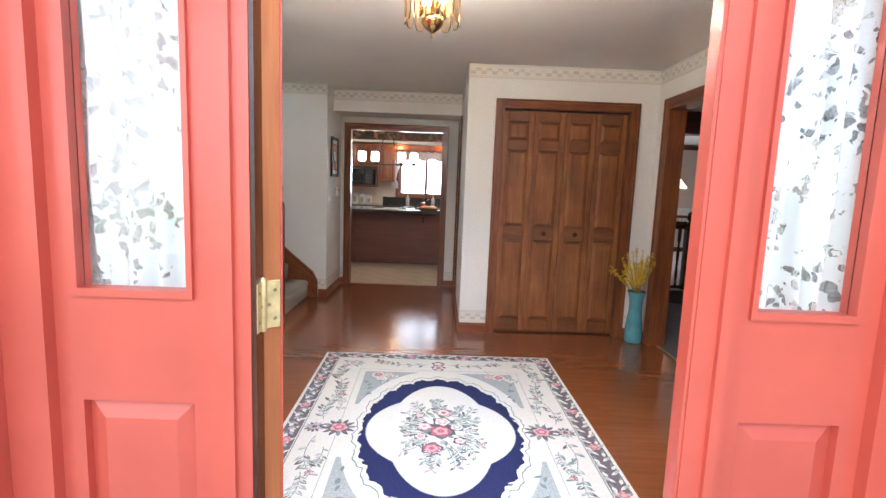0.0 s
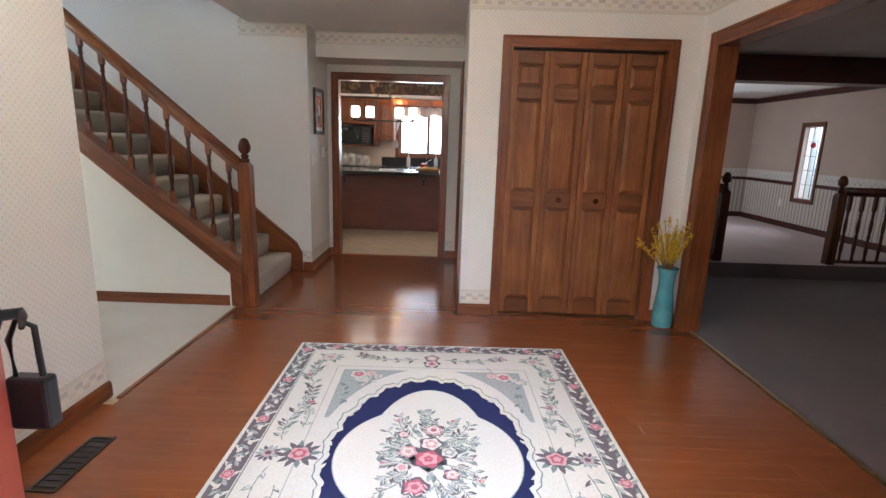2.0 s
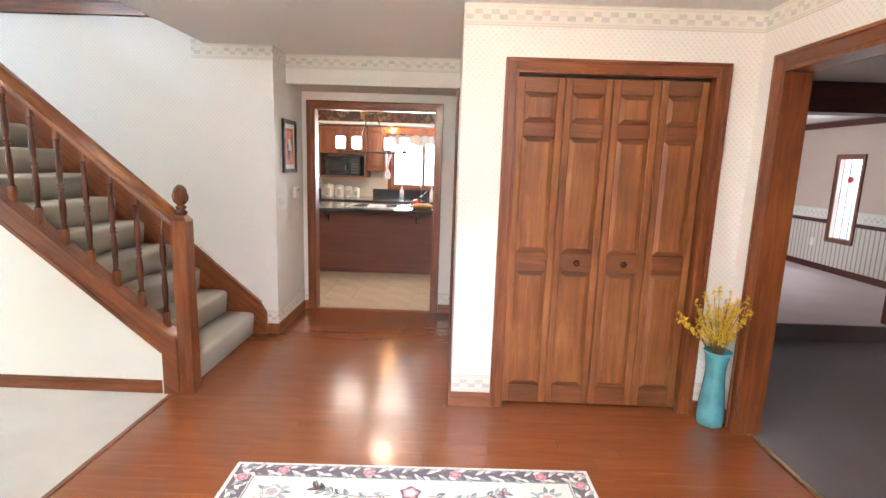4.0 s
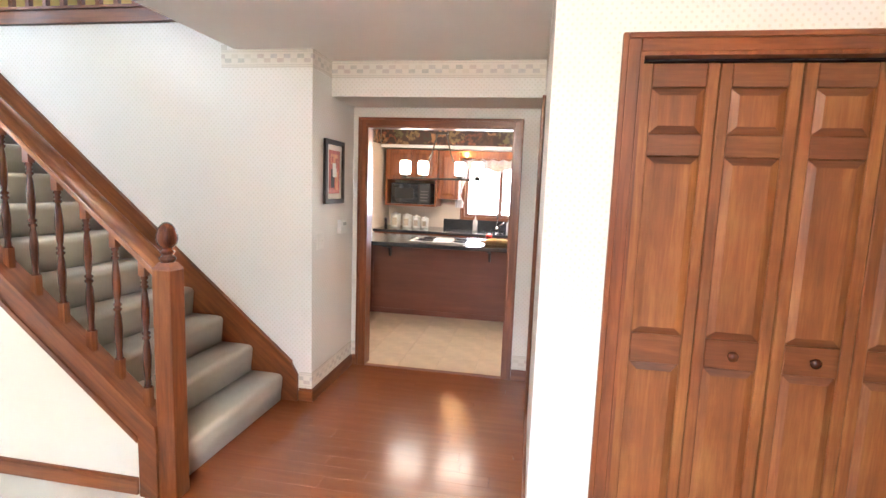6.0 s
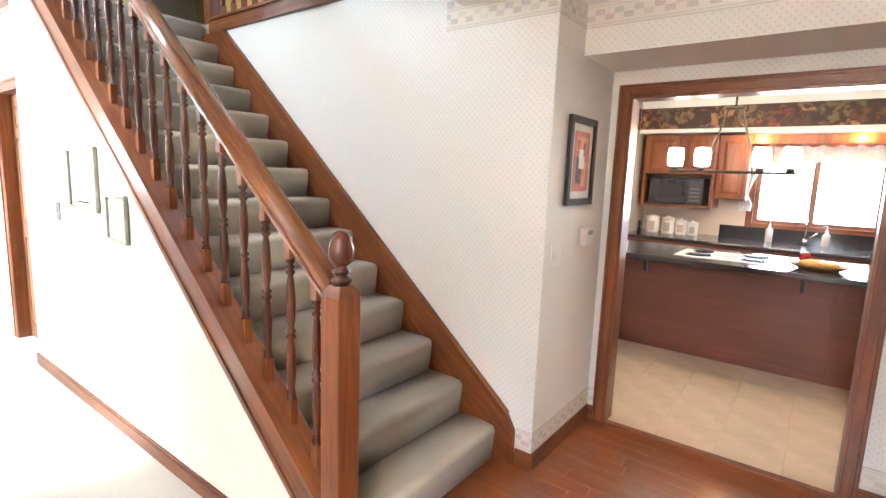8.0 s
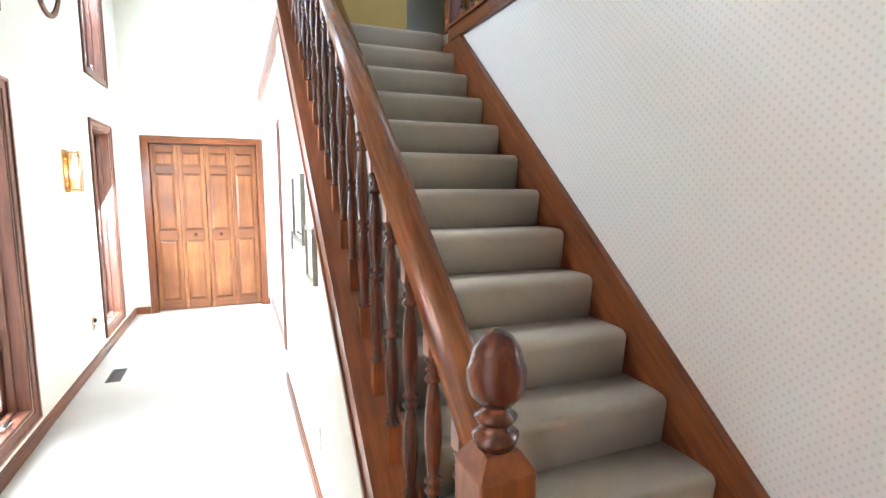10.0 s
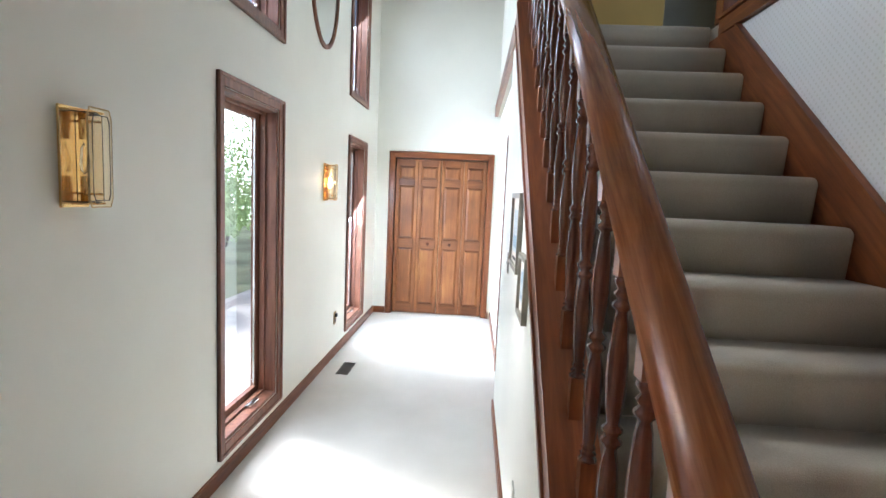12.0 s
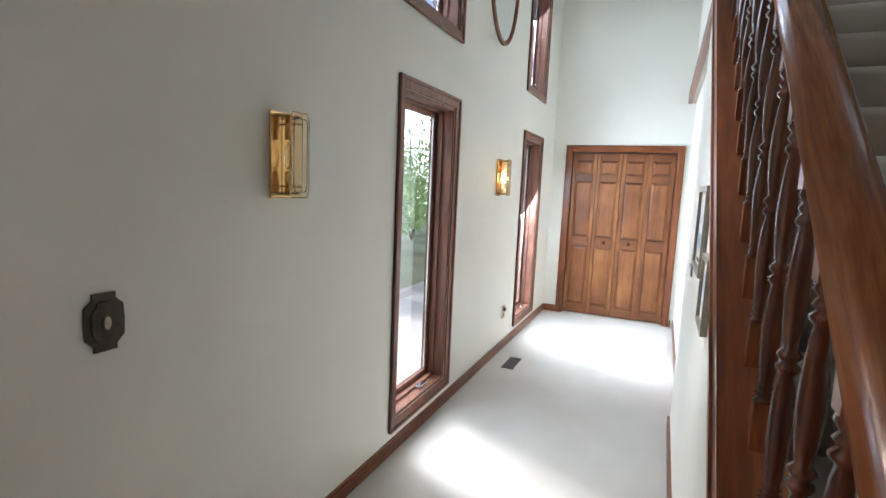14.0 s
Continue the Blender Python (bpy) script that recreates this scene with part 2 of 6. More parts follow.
def box(bm, x0, x1, y0, y1, z0, z1):
    vs = [bm.verts.new(p) for p in ((x0, y0, z0), (x1, y0, z0), (x1, y1, z0), (x0, y1, z0), (x0, y0, z1), (x1, y0, z1), (x1, y1, z1), (x0, y1, z1))]
    for f in ((3, 2, 1, 0), (4, 5, 6, 7), (0, 1, 5, 4), (1, 2, 6, 5), (2, 3, 7, 6), (3, 0, 4, 7)):
        bm.faces.new([vs[i] for i in f])
    return vs


def boxes(*bs):
    bm = bmesh.new()
    for b in bs:
        box(bm, *b)
    return bm


def rbox(x0, x1, y0, y1, z0, z1, r=0.004, seg=2):
    bm = boxes((x0, x1, y0, y1, z0, z1))
    bmesh.ops.bevel(bm, geom=bm.edges[:], offset=r, segments=seg, affect="EDGES", profile=0.5)
    return bm


def prism(pts, axis, a, b):
    """Polygon of (u, v) pushed from a to b along axis (x: u=y v=z; y: u=x v=z; z: u=x v=y)."""
    bm = bmesh.new()

    def put(u, v, w):
        return {"x": (w, u, v), "y": (u, w, v), "z": (u, v, w)}[axis]
    lo = [bm.verts.new(put(u, v, a)) for u, v in pts]
    hi = [bm.verts.new(put(u, v, b)) for u, v in pts]
    n = len(pts)
    bm.faces.new(lo)
    bm.faces.new(hi[::-1])
    for i in range(n):
        j = (i + 1) % n
        bm.faces.new((lo[i], hi[i], hi[j], lo[j]))
    bmesh.ops.recalc_face_normals(bm, faces=bm.faces[:])
    return bm


def lathe(profile, segs=16, centre=(0, 0)):
    """Turned shape from (radius, z) pairs."""
    bm = bmesh.new()
    rings = []
    for r, z in profile:
        rings.append([bm.verts.new((centre[0] + max(r, 0.0004) * math.cos(2 * math.pi * i / segs), centre[1] + max(r, 0.0004) * math.sin(2 * math.pi * i / segs), z)) for i in range(segs)])
    for a, b in zip(rings, rings[1:]):
        for i in range(segs):
            j = (i + 1) % segs
            bm.faces.new((a[i], a[j], b[j], b[i]))
    bm.faces.new(rings[0][::-1])
    bm.faces.new(rings[-1])
    for f in bm.faces:
        f.smooth = True
    return bm


def tube(pts, r, segs=8):
    bm = bmesh.new()
    rings = []
    for i, p in enumerate(pts):
        p = Vector(p)
        d = (Vector(pts[min(i + 1, len(pts) - 1)]) - Vector(pts[max(i - 1, 0)])).normalized()
        q = d.to_track_quat("Z", "Y")
        rr = r[i] if isinstance(r, (list, tuple)) else r
        rings.append([bm.verts.new(p + q @ Vector((rr * math.cos(2 * math.pi * k / segs), rr * math.sin(2 * math.pi * k / segs), 0))) for k in range(segs)])
    for a, b in zip(rings, rings[1:]):
        for k in range(segs):
            j = (k + 1) % segs
            bm.faces.new((a[k], a[j], b[j], b[k]))
    bm.faces.new(rings[0][::-1])
    bm.faces.new(rings[-1])
    for f in bm.faces:
        f.smooth = True
    return bm


def meshof(name, bm, mats):
    me = bpy.data.meshes.new(name)
    bm.to_mesh(me)
    bm.free()
    for m in (mats if isinstance(mats, (list, tuple)) else (mats,)):
        me.materials.append(m)
    return me


def part(name, bm, material, parent=None, label=""):
    """One bmesh, built in the world's coordinates, as one mesh under its thing."""
    ob = new(name, meshof(name, bm, material))
    if parent:
        ob.parent = parent
        ob.matrix_parent_inverse = parent.matrix_world.inverted()
    if label:
        tagged(ob, label)
    return ob


def share(name, me, parent, m):
    ob = new(name, me)
    ob.parent = parent
    ob.matrix_world = m
    return ob


def thing(name, loc, label, category, group="", kind=""):
    ob = new(name)
    ob.empty_display_size = 0.1
    ob.location = loc
    ob.matrix_world = Matrix.Translation(loc)
    return tagged(ob, label, category, group, kind)


def struct(name, bm, material, label, category):
    return tagged(part(name, bm, material), label, category, "", "structure")


def wall(name, axis, p0, p1, u0, u1, z0, z1, holes, material, label):
    """A wall from p0 to p1 thick (axis: the one it faces), u0 to u1 long, with holes (u0, u1, z0, z1) through it."""
    us = sorted({u0, u1, *[c for h in holes for c in h[:2]]})
    zs = sorted({z0, z1, *[c for h in holes for c in h[2:]]})
    bm = bmesh.new()
    for ua, ub in zip(us, us[1:]):
        run = None
        for za, zb in zip(zs, zs[1:]):
            um, zm = (ua + ub) / 2, (za + zb) / 2
            if any(h[0] < um < h[1] and h[2] < zm < h[3] for h in holes):
                continue
            if axis == "y":
                box(bm, ua, ub, p0, p1, za, zb)
            else:
                box(bm, p0, p1, ua, ub, za, zb)
    bmesh.ops.remove_doubles(bm, verts=bm.verts[:], dist=1e-5)
    bm.verts.index_update()
    seen = {}
    for f in bm.faces:
        seen.setdefault(frozenset(v.index for v in f.verts), []).append(f)
    dup = [f for fs in seen.values() if len(fs) > 1 for f in fs]
    bmesh.ops.delete(bm, geom=dup, context="FACES_ONLY")
    return struct(name, bm, material, label, "wall")


def casing(name, axis, p, out, u0, u1, z1, w=0.065, z0=0.0, sill=False, label="stained wooden casing round the opening", mats=None):
    """Door or window casing with its inner edge at u0, u1, z1, on the wall plane p, standing out by out (signed)."""
    mv, mh = mats or (W_V, W_X if axis == "y" else W_Y)
    th = thing(name, (0, 0, 0), label, "casing", "", "structure")

    def bd(nm, ua, ub, za, zb, d, m):
        a, b = sorted((p, p + d))
        b_ = (ua, ub, a, b, za, zb) if axis == "y" else (a, b, ua, ub, za, zb)
        part(nm, rbox(*b_, r=0.003, seg=1), m, th)
    for ua, ub, oa, ob_ in ((u0 - w, u0, u0 - w, u0 - w + 0.02), (u1, u1 + w, u1 + w - 0.02, u1 + w)):
        bd("side_board", ua, ub, z0, z1 + w, out * 0.7, mv)
        bd("side_bead", oa, ob_, z0, z1 + w, out * 1.25, mv)
    bd("head_board", u0, u1, z1, z1 + w, out * 0.7, mh)
    bd("head_bead", u0 - w + 0.02, u1 + w - 0.02, z1 + w - 0.02, z1 + w, out * 1.25, mh)
    if sill:
        bd("apron", u0, u1, z0, z0 + w, out * 0.7, mh)
        bd("apron_bead", u0 - w + 0.02, u1 + w - 0.02, z0, z0 + 0.02, out * 1.25, mh)
    return th


def base(name, axis, p, out, u0, u1, h=0.088):
    a, b = sorted((p, p + out))
    a2, b2 = sorted((p, p + out * 0.6))
    if axis == "y":
        bm = boxes((u0, u1, a, b, 0, h - 0.014), (u0, u1, a2, b2, h - 0.014, h))
    else:
        bm = boxes((a, b, u0, u1, 0, h - 0.014), (a2, b2, u0, u1, h - 0.014, h))
    return struct(name, bm, W_X if axis == "y" else W_Y, "stained wooden baseboard along the wall", "baseboard")


def strip(name, axis, p, out, u0, u1, z0, z1, material, label):
    a, b = sorted((p, p + out))
    bm = boxes((u0, u1, a, b, z0, z1) if axis == "y" else (a, b, u0, u1, z0, z1))
    return struct(name, bm, material, label, "border")


NOSE0, RISE, TREAD = -1.147, 0.19, 0.2255


def nose(x):
    """Height of the line over the step edges."""
    return 0.192 + (NOSE0 - x) / TREAD * RISE

# ---- the large structure ----


wall("wall_front", "y", 1.20, 1.33, -1.42, 2.34, 0, 2.57, [(-0.5928, 1.3936, -1, 2.2)], PAPER, "dotted wallpaper wall round the front door")
wall("wall_foyer_left", "x", -1.42, -1.28, 1.33, 3.23, 0, 2.39, [], PAPER, "dotted wallpaper wall beside the front door")
HW = [(-4.02, -3.31, 0.2, 2.06), (-6.53, -5.85, 0.2, 2.06), (-4.02, -3.31, 2.55, 3.9), (-6.53, -5.85, 2.565, 3.9)]
wall("wall_hall_south", "y", 3.06, 3.23, -7.39, -1.42, 0, 5.1, HW, CREAM, "cream painted hall wall with tall windows")
wall("wall_hall_end", "x", -7.39, -7.25, 3.23, 5.9, 0, 5.1, [(3.46, 4.66, -1, 2.04)], CREAM, "cream painted wall at the end of the hall")
wall("wall_hall_recess", "y", 4.778, 4.878, -7.25, -4.42, 0, 2.57, [(-5.22, -4.52, -1, 2.04)], CREAM, "cream painted hall wall with a doorway")
struct("wall_under_stairs", prism([(-4.42, 0), (-1.27, 0), (-1.27, nose(-1.27)), (-3.98, 2.57), (-4.42, 2.57)], "y", 4.715, 4.79), CREAM, "cream painted wall under the staircase", "wall")
struct("wall_hall_return", boxes((-4.42, -4.34, 4.791, 4.878, 0, 2.57)), CREAM, "cream painted wall corner", "wall")
wall("wall_stairs", "y", 5.9, 6.02, -4.2, -0.95, 0, 2.57, [], PAPER, "dotted wallpaper wall beside the staircase")
wall("wall_picture", "x", -1.07, -0.95, 6.02, 6.68, 0, 2.39, [], PAPER, "dotted wallpaper wall beside the kitchen doorway")
wall("wall_kitchen_door", "y", 6.68, 6.8, -4.2, 3.0, 0, 2.57, [(-0.84, 0.345, -1, 2.0)], PAPER, "dotted wallpaper wall with the kitchen doorway")
struct("soffit", boxes((-0.95, 0.55, 6.22, 6.68, 2.145, 2.39)), PAPER, "papered soffit over the kitchen doorway", "soffit")
wall("wall_passage", "x", 0.55, 0.67, 4.83, 6.68, 0, 2.39, [(5.97, 6.6, -1, 2.04)], PAPER, "dotted wallpaper wall of the passage")
wall("wall_closet", "y", 4.71, 4.83, 0.55, 2.34, 0, 2.39, [(0.858, 1.993, -1, 2.04)], PAPER, "dotted wallpaper wall with the coat closet")
wall("wall_right", "x", 2.22, 2.34, 1.33, 4.71, 0, 2.39, [(2.2, 4.49, -1, 2.05)], PAPER, "dotted wallpaper wall with the living room opening")
struct("ceiling", boxes((-1.5, 2.34, 1.33, 6.68, 2.39, 2.57)), CEIL, "white painted ceiling of the foyer", "ceiling")
struct("wall_upper_east", boxes((-1.5, -1.38, 3.06, 5.9, 2.57, 5.1)), CREAM, "cream painted upper wall over the hall", "wall")
struct("ceiling_hall", boxes((-7.4, -1.38, 3.06, 8.0, 5.1, 5.2)), CEIL, "white ceiling high over the hall", "ceiling")
struct("wall_closet_back", boxes((0.67, 2.34, 5.4, 5.5, 0, 2.39), (2.24, 2.34, 4.83, 5.4, 0, 2.39)), PALE, "plain closet wall", "wall")
struct("wall_hall_closet_back", boxes((-8.0, -7.95, 3.2, 4.9, 0, 2.3), (-7.95, -7.39, 3.2, 3.3, 0, 2.3), (-7.95, -7.39, 4.8, 4.9, 0, 2.3), (-7.95, -7.39, 3.3, 4.8, 2.2, 2.3)), PALE, "plain closet wall", "wall")
# upstairs
struct("floor_loft", boxes((-4.2, -1.38, 5.9, 7.4, 2.575, 2.66), (-7.25, -4.2, 4.74, 7.4, 2.575, 2.66)), CARP_S, "carpeted upstairs floor", "floor")
struct("wall_loft_north", boxes((-7.39, -1.38, 7.4, 7.5, 2.57, 5.1)), YELLOW, "yellow upstairs wall", "wall")
wall("wall_loft_west", "x", -5.5, -5.38, 4.86, 7.4, 2.66, 5.1, [(6.02, 6.8, 2.66, 4.7)], YELLOW, "yellow painted upstairs wall")
struct("wall_loft_hall", boxes((-7.25, -4.5, 4.74, 4.86, 2.66, 5.1)), CREAM, "cream upstairs wall over the hall", "wall")
struct("wall_loft_room", boxes((-7.25, -7.15, 4.86, 7.4, 2.66, 5.1)), CREAM, "pale upstairs room wall", "wall")
# kitchen shell
KY = 10.5
wall("wall_kitchen_back", "y", KY, KY + 0.14, -3.4, 3.0, 0, 2.57, [(-0.53, 0.62, 1.087, 1.96)], PALE, "pale kitchen wall with a wide window")
struct("wall_kitchen_sides", boxes((-1.85, -1.75, 9.0, KY, 0, 2.57), (-3.4, -3.3, 6.8, KY, 0, 2.57), (2.9, 3.0, 6.8, KY, 0, 2.57)), PALE, "pale kitchen wall", "wall")
struct("ceiling_kitchen", boxes((-3.4, 3.0, 6.8, KY, 2.45, 2.57)), CEIL, "white kitchen ceiling", "ceiling")
# living room and raised room
struct("wall_living_front", boxes((2.34, 6.0, 0.9, 1.0, 0, 2.57)), PINKW, "plain living room wall", "wall")
struct("wall_living_hidden", boxes((2.34, 2.44, 5.5, 10.3, 0, 2.57)), PINKW, "plain living room wall", "wall")
wall("wall_raised_east", "x", 5.87, 6.0, 1.0, 10.3, 0, 2.57, [(8.465, 8.835, 0.66, 1.74)], PINKW, "warm papered wall with a leaded window")
struct("wall_raised_north", boxes((2.44, 5.87, 10.2, 10.3, 0, 2.57)), PINKW, "warm papered far wall", "wall")
struct("ceiling_living", boxes((2.34, 6.0, 0.9, 10.3, 2.28, 2.57)), CEIL, "white living room ceiling", "ceiling")
# floors
floor = struct("floor", boxes((-1.24, 2.30, 1.2, 6.70, -0.12, -0.012), (-1.40, -1.24, 1.33, 3.229, -0.12, -0.012)), GROUT, "red-brown hardwood plank floor", "floor")
struct("floor_hall", boxes((-7.25, -1.24, 3.23, 4.87, -0.12, 0.004), (-8, -7.25, 3.3, 4.8, -0.12, 0.002)), CARP_H, "pale beige hall carpet", "carpet")
struct("carpet_edge_strip", boxes((-1.24, -1.215, 3.23, 4.72, -0.01, 0.006)), W_Y, "wooden edge strip between carpet and planks", "trim")
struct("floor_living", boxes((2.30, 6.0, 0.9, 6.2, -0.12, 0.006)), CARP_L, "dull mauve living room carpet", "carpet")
struct("carpet_edge_metal", boxes((2.285, 2.31, 2.2, 4.49, -0.01, 0.009)), ABRASS, "metal edge strip at the carpet", "trim")
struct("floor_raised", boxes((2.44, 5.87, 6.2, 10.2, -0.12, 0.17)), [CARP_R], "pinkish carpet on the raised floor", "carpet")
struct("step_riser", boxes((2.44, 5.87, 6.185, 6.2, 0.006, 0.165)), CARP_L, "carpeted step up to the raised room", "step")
floor_k = struct("floor_kitchen", boxes((-3.4, 3.0, 6.70, KY, -0.12, -0.006)), GROUT, "beige tiled kitchen floor", "floor")
struct("ground", boxes((-2500, 2500, -2500, 2500, -0.5, -0.3)), plain("lawn", (0.27, 0.29, 0.17), 0.9, vary=0.4, scale=0.6), "green lawn round the house", "ground")
# Added slab, never in view: keeps direct sun off the door and rug.
struct("porch_sun_block", boxes((-2.2, 3.2, -2.6, 1.2, 2.75, 2.9)), CEIL, "added unseen slab over the entrance that blocks the sun", "roof")
struct("walkway", boxes((-16, -2.2, 0.6, 2.9, -0.3, -0.24)), plain("pale_concrete", (0.58, 0.53, 0.49), 0.85, vary=0.12), "pale concrete path along the house", "pavement")
struct("porch", boxes((-2.2, 3.2, -3.0, 1.2, -0.3, -0.04)), plain("concrete", (0.4, 0.38, 0.35), 0.85, vary=0.15), "concrete entrance porch", "pavement")

# ---- trim ----
for nm, ax, p, o, a, b in (
        ("baseboard_left", "x", -1.28, 0.014, 1.33, 3.23), ("baseboard_left_end", "y", 3.23, 0.014, -1.9, -1.266),
        ("baseboard_hall", "y", 3.23, 0.014, -7.25, -1.9), ("baseboard_hall_end_a", "x", -7.25, 0.014, 3.244, 3.39),
        ("baseboard_hall_end_b", "x", -7.25, 0.014, 4.73, 4.744), ("baseboard_recess", "y", 4.778, -0.014, -7.25, -5.29),
        ("baseboard_return", "x", -4.42, -0.014, 4.701, 4.778),
        ("baseboard_stairs", "y", 4.715, -0.014, -4.42, -1.29), ("baseboard_stair_wall", "y", 5.9, -0.014, -1.04, -0.936),
        ("baseboard_picture", "x", -0.95, 0.014, 5.9, 6.68), ("baseboard_kitchen_a", "y", 6.68, -0.014, -0.936, -0.906),
        ("baseboard_kitchen_b", "y", 6.68, -0.014, 0.411, 0.536), ("baseboard_passage", "x", 0.55, -0.014, 4.696, 5.905),
        ("baseboard_closet_a", "y", 4.71, -0.014, 0.55, 0.793), ("baseboard_closet_b", "y", 4.71, -0.014, 2.058, 2.206),
        ("baseboard_right_a", "x", 2.22, -0.014, 4.555, 4.71), ("baseboard_right_b", "x", 2.22, -0.014, 1.33, 2.135)):
    base(nm, ax, p, o, a, b)
TB, LB = "cream paper border with small muted blocks", "low cream paper border with small muted blocks"
for nm, ax, p, o, a, b in (
        ("left", "x", -1.28, 0.003, 1.33, 3.22), ("stair_wall", "y", 5.9, -0.003, -1.56, -0.95), ("picture_wall", "x", -0.95, 0.003, 5.897, 6.22),
        ("soffit_front", "y", 6.22, -0.003, -0.947, 0.547), ("passage", "x", 0.55, -0.003, 4.707, 6.217), ("closet_wall", "y", 4.71, -0.003, 0.55, 2.217), ("right_wall", "x", 2.22, -0.003, 1.33, 4.707)):
    strip("border_" + nm, ax, p, o, a, b, 2.272, 2.388, BORD_T, TB)
struct("border_drop", boxes((-1.60, -1.56, 5.897, 5.9, 2.272, 2.42)), BORD_T, TB, "border")
for nm, ax, p, o, a, b in (
        ("left", "x", -1.28, 0.003, 1.33, 3.22), ("stair_wall", "y", 5.9, -0.003, -1.04, -0.95), ("picture_wall", "x", -0.95, 0.003, 5.897, 6.68),
        ("kitchen_a", "y", 6.68, -0.003, -0.947, -0.906), ("kitchen_b", "y", 6.68, -0.003, 0.411, 0.547), ("closet_a", "y", 4.71, -0.003, 0.55, 0.793), ("closet_b", "y", 4.71, -0.003, 2.058, 2.217)):
    strip("low_border_" + nm, ax, p, o, a, b, 0.09, 0.205, BORD_B, LB)

casing("kitchen_casing", "y", 6.68, -0.018, -0.84, 0.345, 2.0)
casing("closet_casing", "y", 4.71, -0.018, 0.858, 1.993, 2.04)
casing("living_room_casing", "x", 2.22, -0.018, 2.2, 4.49, 2.05, w=0.075)
casing("passage_door_casing", "x", 0.55, -0.016, 5.97, 6.6, 2.04)
casing("hall_closet_casing", "x", -7.25, 0.018, 3.46, 4.66, 2.04)
casing("hall_door_casing", "y", 4.778, -0.018, -5.22, -4.52, 2.04)
# jamb linings
for nm, bs in (("kitchen_jamb", ((-0.84, -0.825, 6.672, 6.80, 0, 2.0), (0.33, 0.345, 6.672, 6.80, 0, 2.0), (-0.825, 0.33, 6.672, 6.80, 1.985, 2.0))),
               ("closet_jamb", ((0.858, 0.871, 4.70, 4.83, 0, 2.04), (1.98, 1.993, 4.70, 4.83, 0, 2.04), (0.871, 1.98, 4.70, 4.83, 2.027, 2.04))),
               ("living_room_jamb", ((2.21, 2.355, 4.47, 4.49, 0, 2.05), (2.21, 2.355, 2.2, 2.22, 0, 2.05), (2.21, 2.355, 2.22, 4.47, 2.03, 2.05))),
               ("hall_door_jamb", ((-5.22, -5.205, 4.77, 4.878, 0, 2.04), (-4.535, -4.52, 4.77, 4.878, 0, 2.04), (-5.205, -4.535, 4.77, 4.878, 2.025, 2.04))),
               ("hall_closet_jamb", ((-7.39, -7.242, 3.46, 3.473, 0, 2.04), (-7.39, -7.242, 4.647, 4.66, 0, 2.04), (-7.39, -7.242, 3.473, 4.647, 2.027, 2.04)))):
    struct(nm, boxes(*bs), W_V, "stained wooden jamb lining the opening", "jamb")
casing("living_room_casing_back", "x", 2.345, 0.018, 2.2, 4.49, 2.05, w=0.075)
struct("kitchen_threshold", boxes((-0.825, 0.33, 6.67, 6.72, -0.01, 0.006)), W_X, "wooden threshold at the kitchen doorway", "threshold")

# ---- panelled doors ----


def raised(bm, x0, x1, z0, z1, y, front, inset=0.028, rise=0.011, end_grain=False):
    """Raised panel facing -y: sunk edge, sloping shoulder, flat field."""
    pts = [(x0, z0), (x1, z0), (x1, z1), (x0, z1)]
    lo = [bm.verts.new((u, y, v)) for u, v in pts]
    hi = [bm.verts.new((u + (inset if i in (0, 3) else -inset), y - rise, v + (inset if i in (0, 1) else -inset))) for i, (u, v) in enumerate(pts)]
    for i in range(4):
        j = (i + 1) % 4
        f = bm.faces.new((lo[i], lo[j], hi[j], hi[i]))
        f.material_index = 1 if end_grain and i in (0, 2) else 0
    bm.faces.new(hi)


def leaf(parent, x0, w, h, m, wv=None, wh=None, name="leaf", rails=((0.0, 0.115), (0.86, 0.975), (1.665, 1.745), (1.915, 2.0)), st=0.042, knob=None):
    """One bifold leaf in local space: front face at y=0 looking to -y, placed by m."""
    wv, wh = wv or W_LEAF, wh or W_LEAF_X
    lf = part(name, boxes((x0, x0 + w, 0.014, 0.03, 0, h)), wv)
    lf.parent = parent
    lf.matrix_world = m

    def sub(nm, bm, mat_):
        ob = new(nm, meshof(nm, bm, mat_))
        ob.parent = lf
        return ob
    for a, b in ((x0, x0 + st), (x0 + w - st, x0 + w)):
        sub("stile", rbox(a + 0.0006, b - 0.0006, 0, 0.0138, 0, h, 0.003, 1), wv)
    for a, b in rails:
        sub("rail", rbox(x0 + st, x0 + w - st, 0.001, 0.0138, a, b, 0.003, 1), wh)
    for (a0, a1), (b0, b1) in zip(rails, rails[1:]):
        bm = bmesh.new()
        raised(bm, x0 + st, x0 + w - st, a1, b0, 0.0137, 0, 0.03, 0.013, True)
        sub("panel", bm, [wv, W_END])
    if knob is not None:
        k = lathe([(0.0, 0), (0.009, 0.0), (0.008, 0.012), (0.018, 0.02), (0.02, 0.028), (0.014, 0.036), (0.0, 0.038)], 14)
        bmesh.ops.transform(k, matrix=pose(knob, 0.001, 0.92, 90, 0, 0), verts=k.verts[:])
        ob = sub("knob", k, W_TURN)
        tagged(ob, "round dark wooden knob")
    return lf


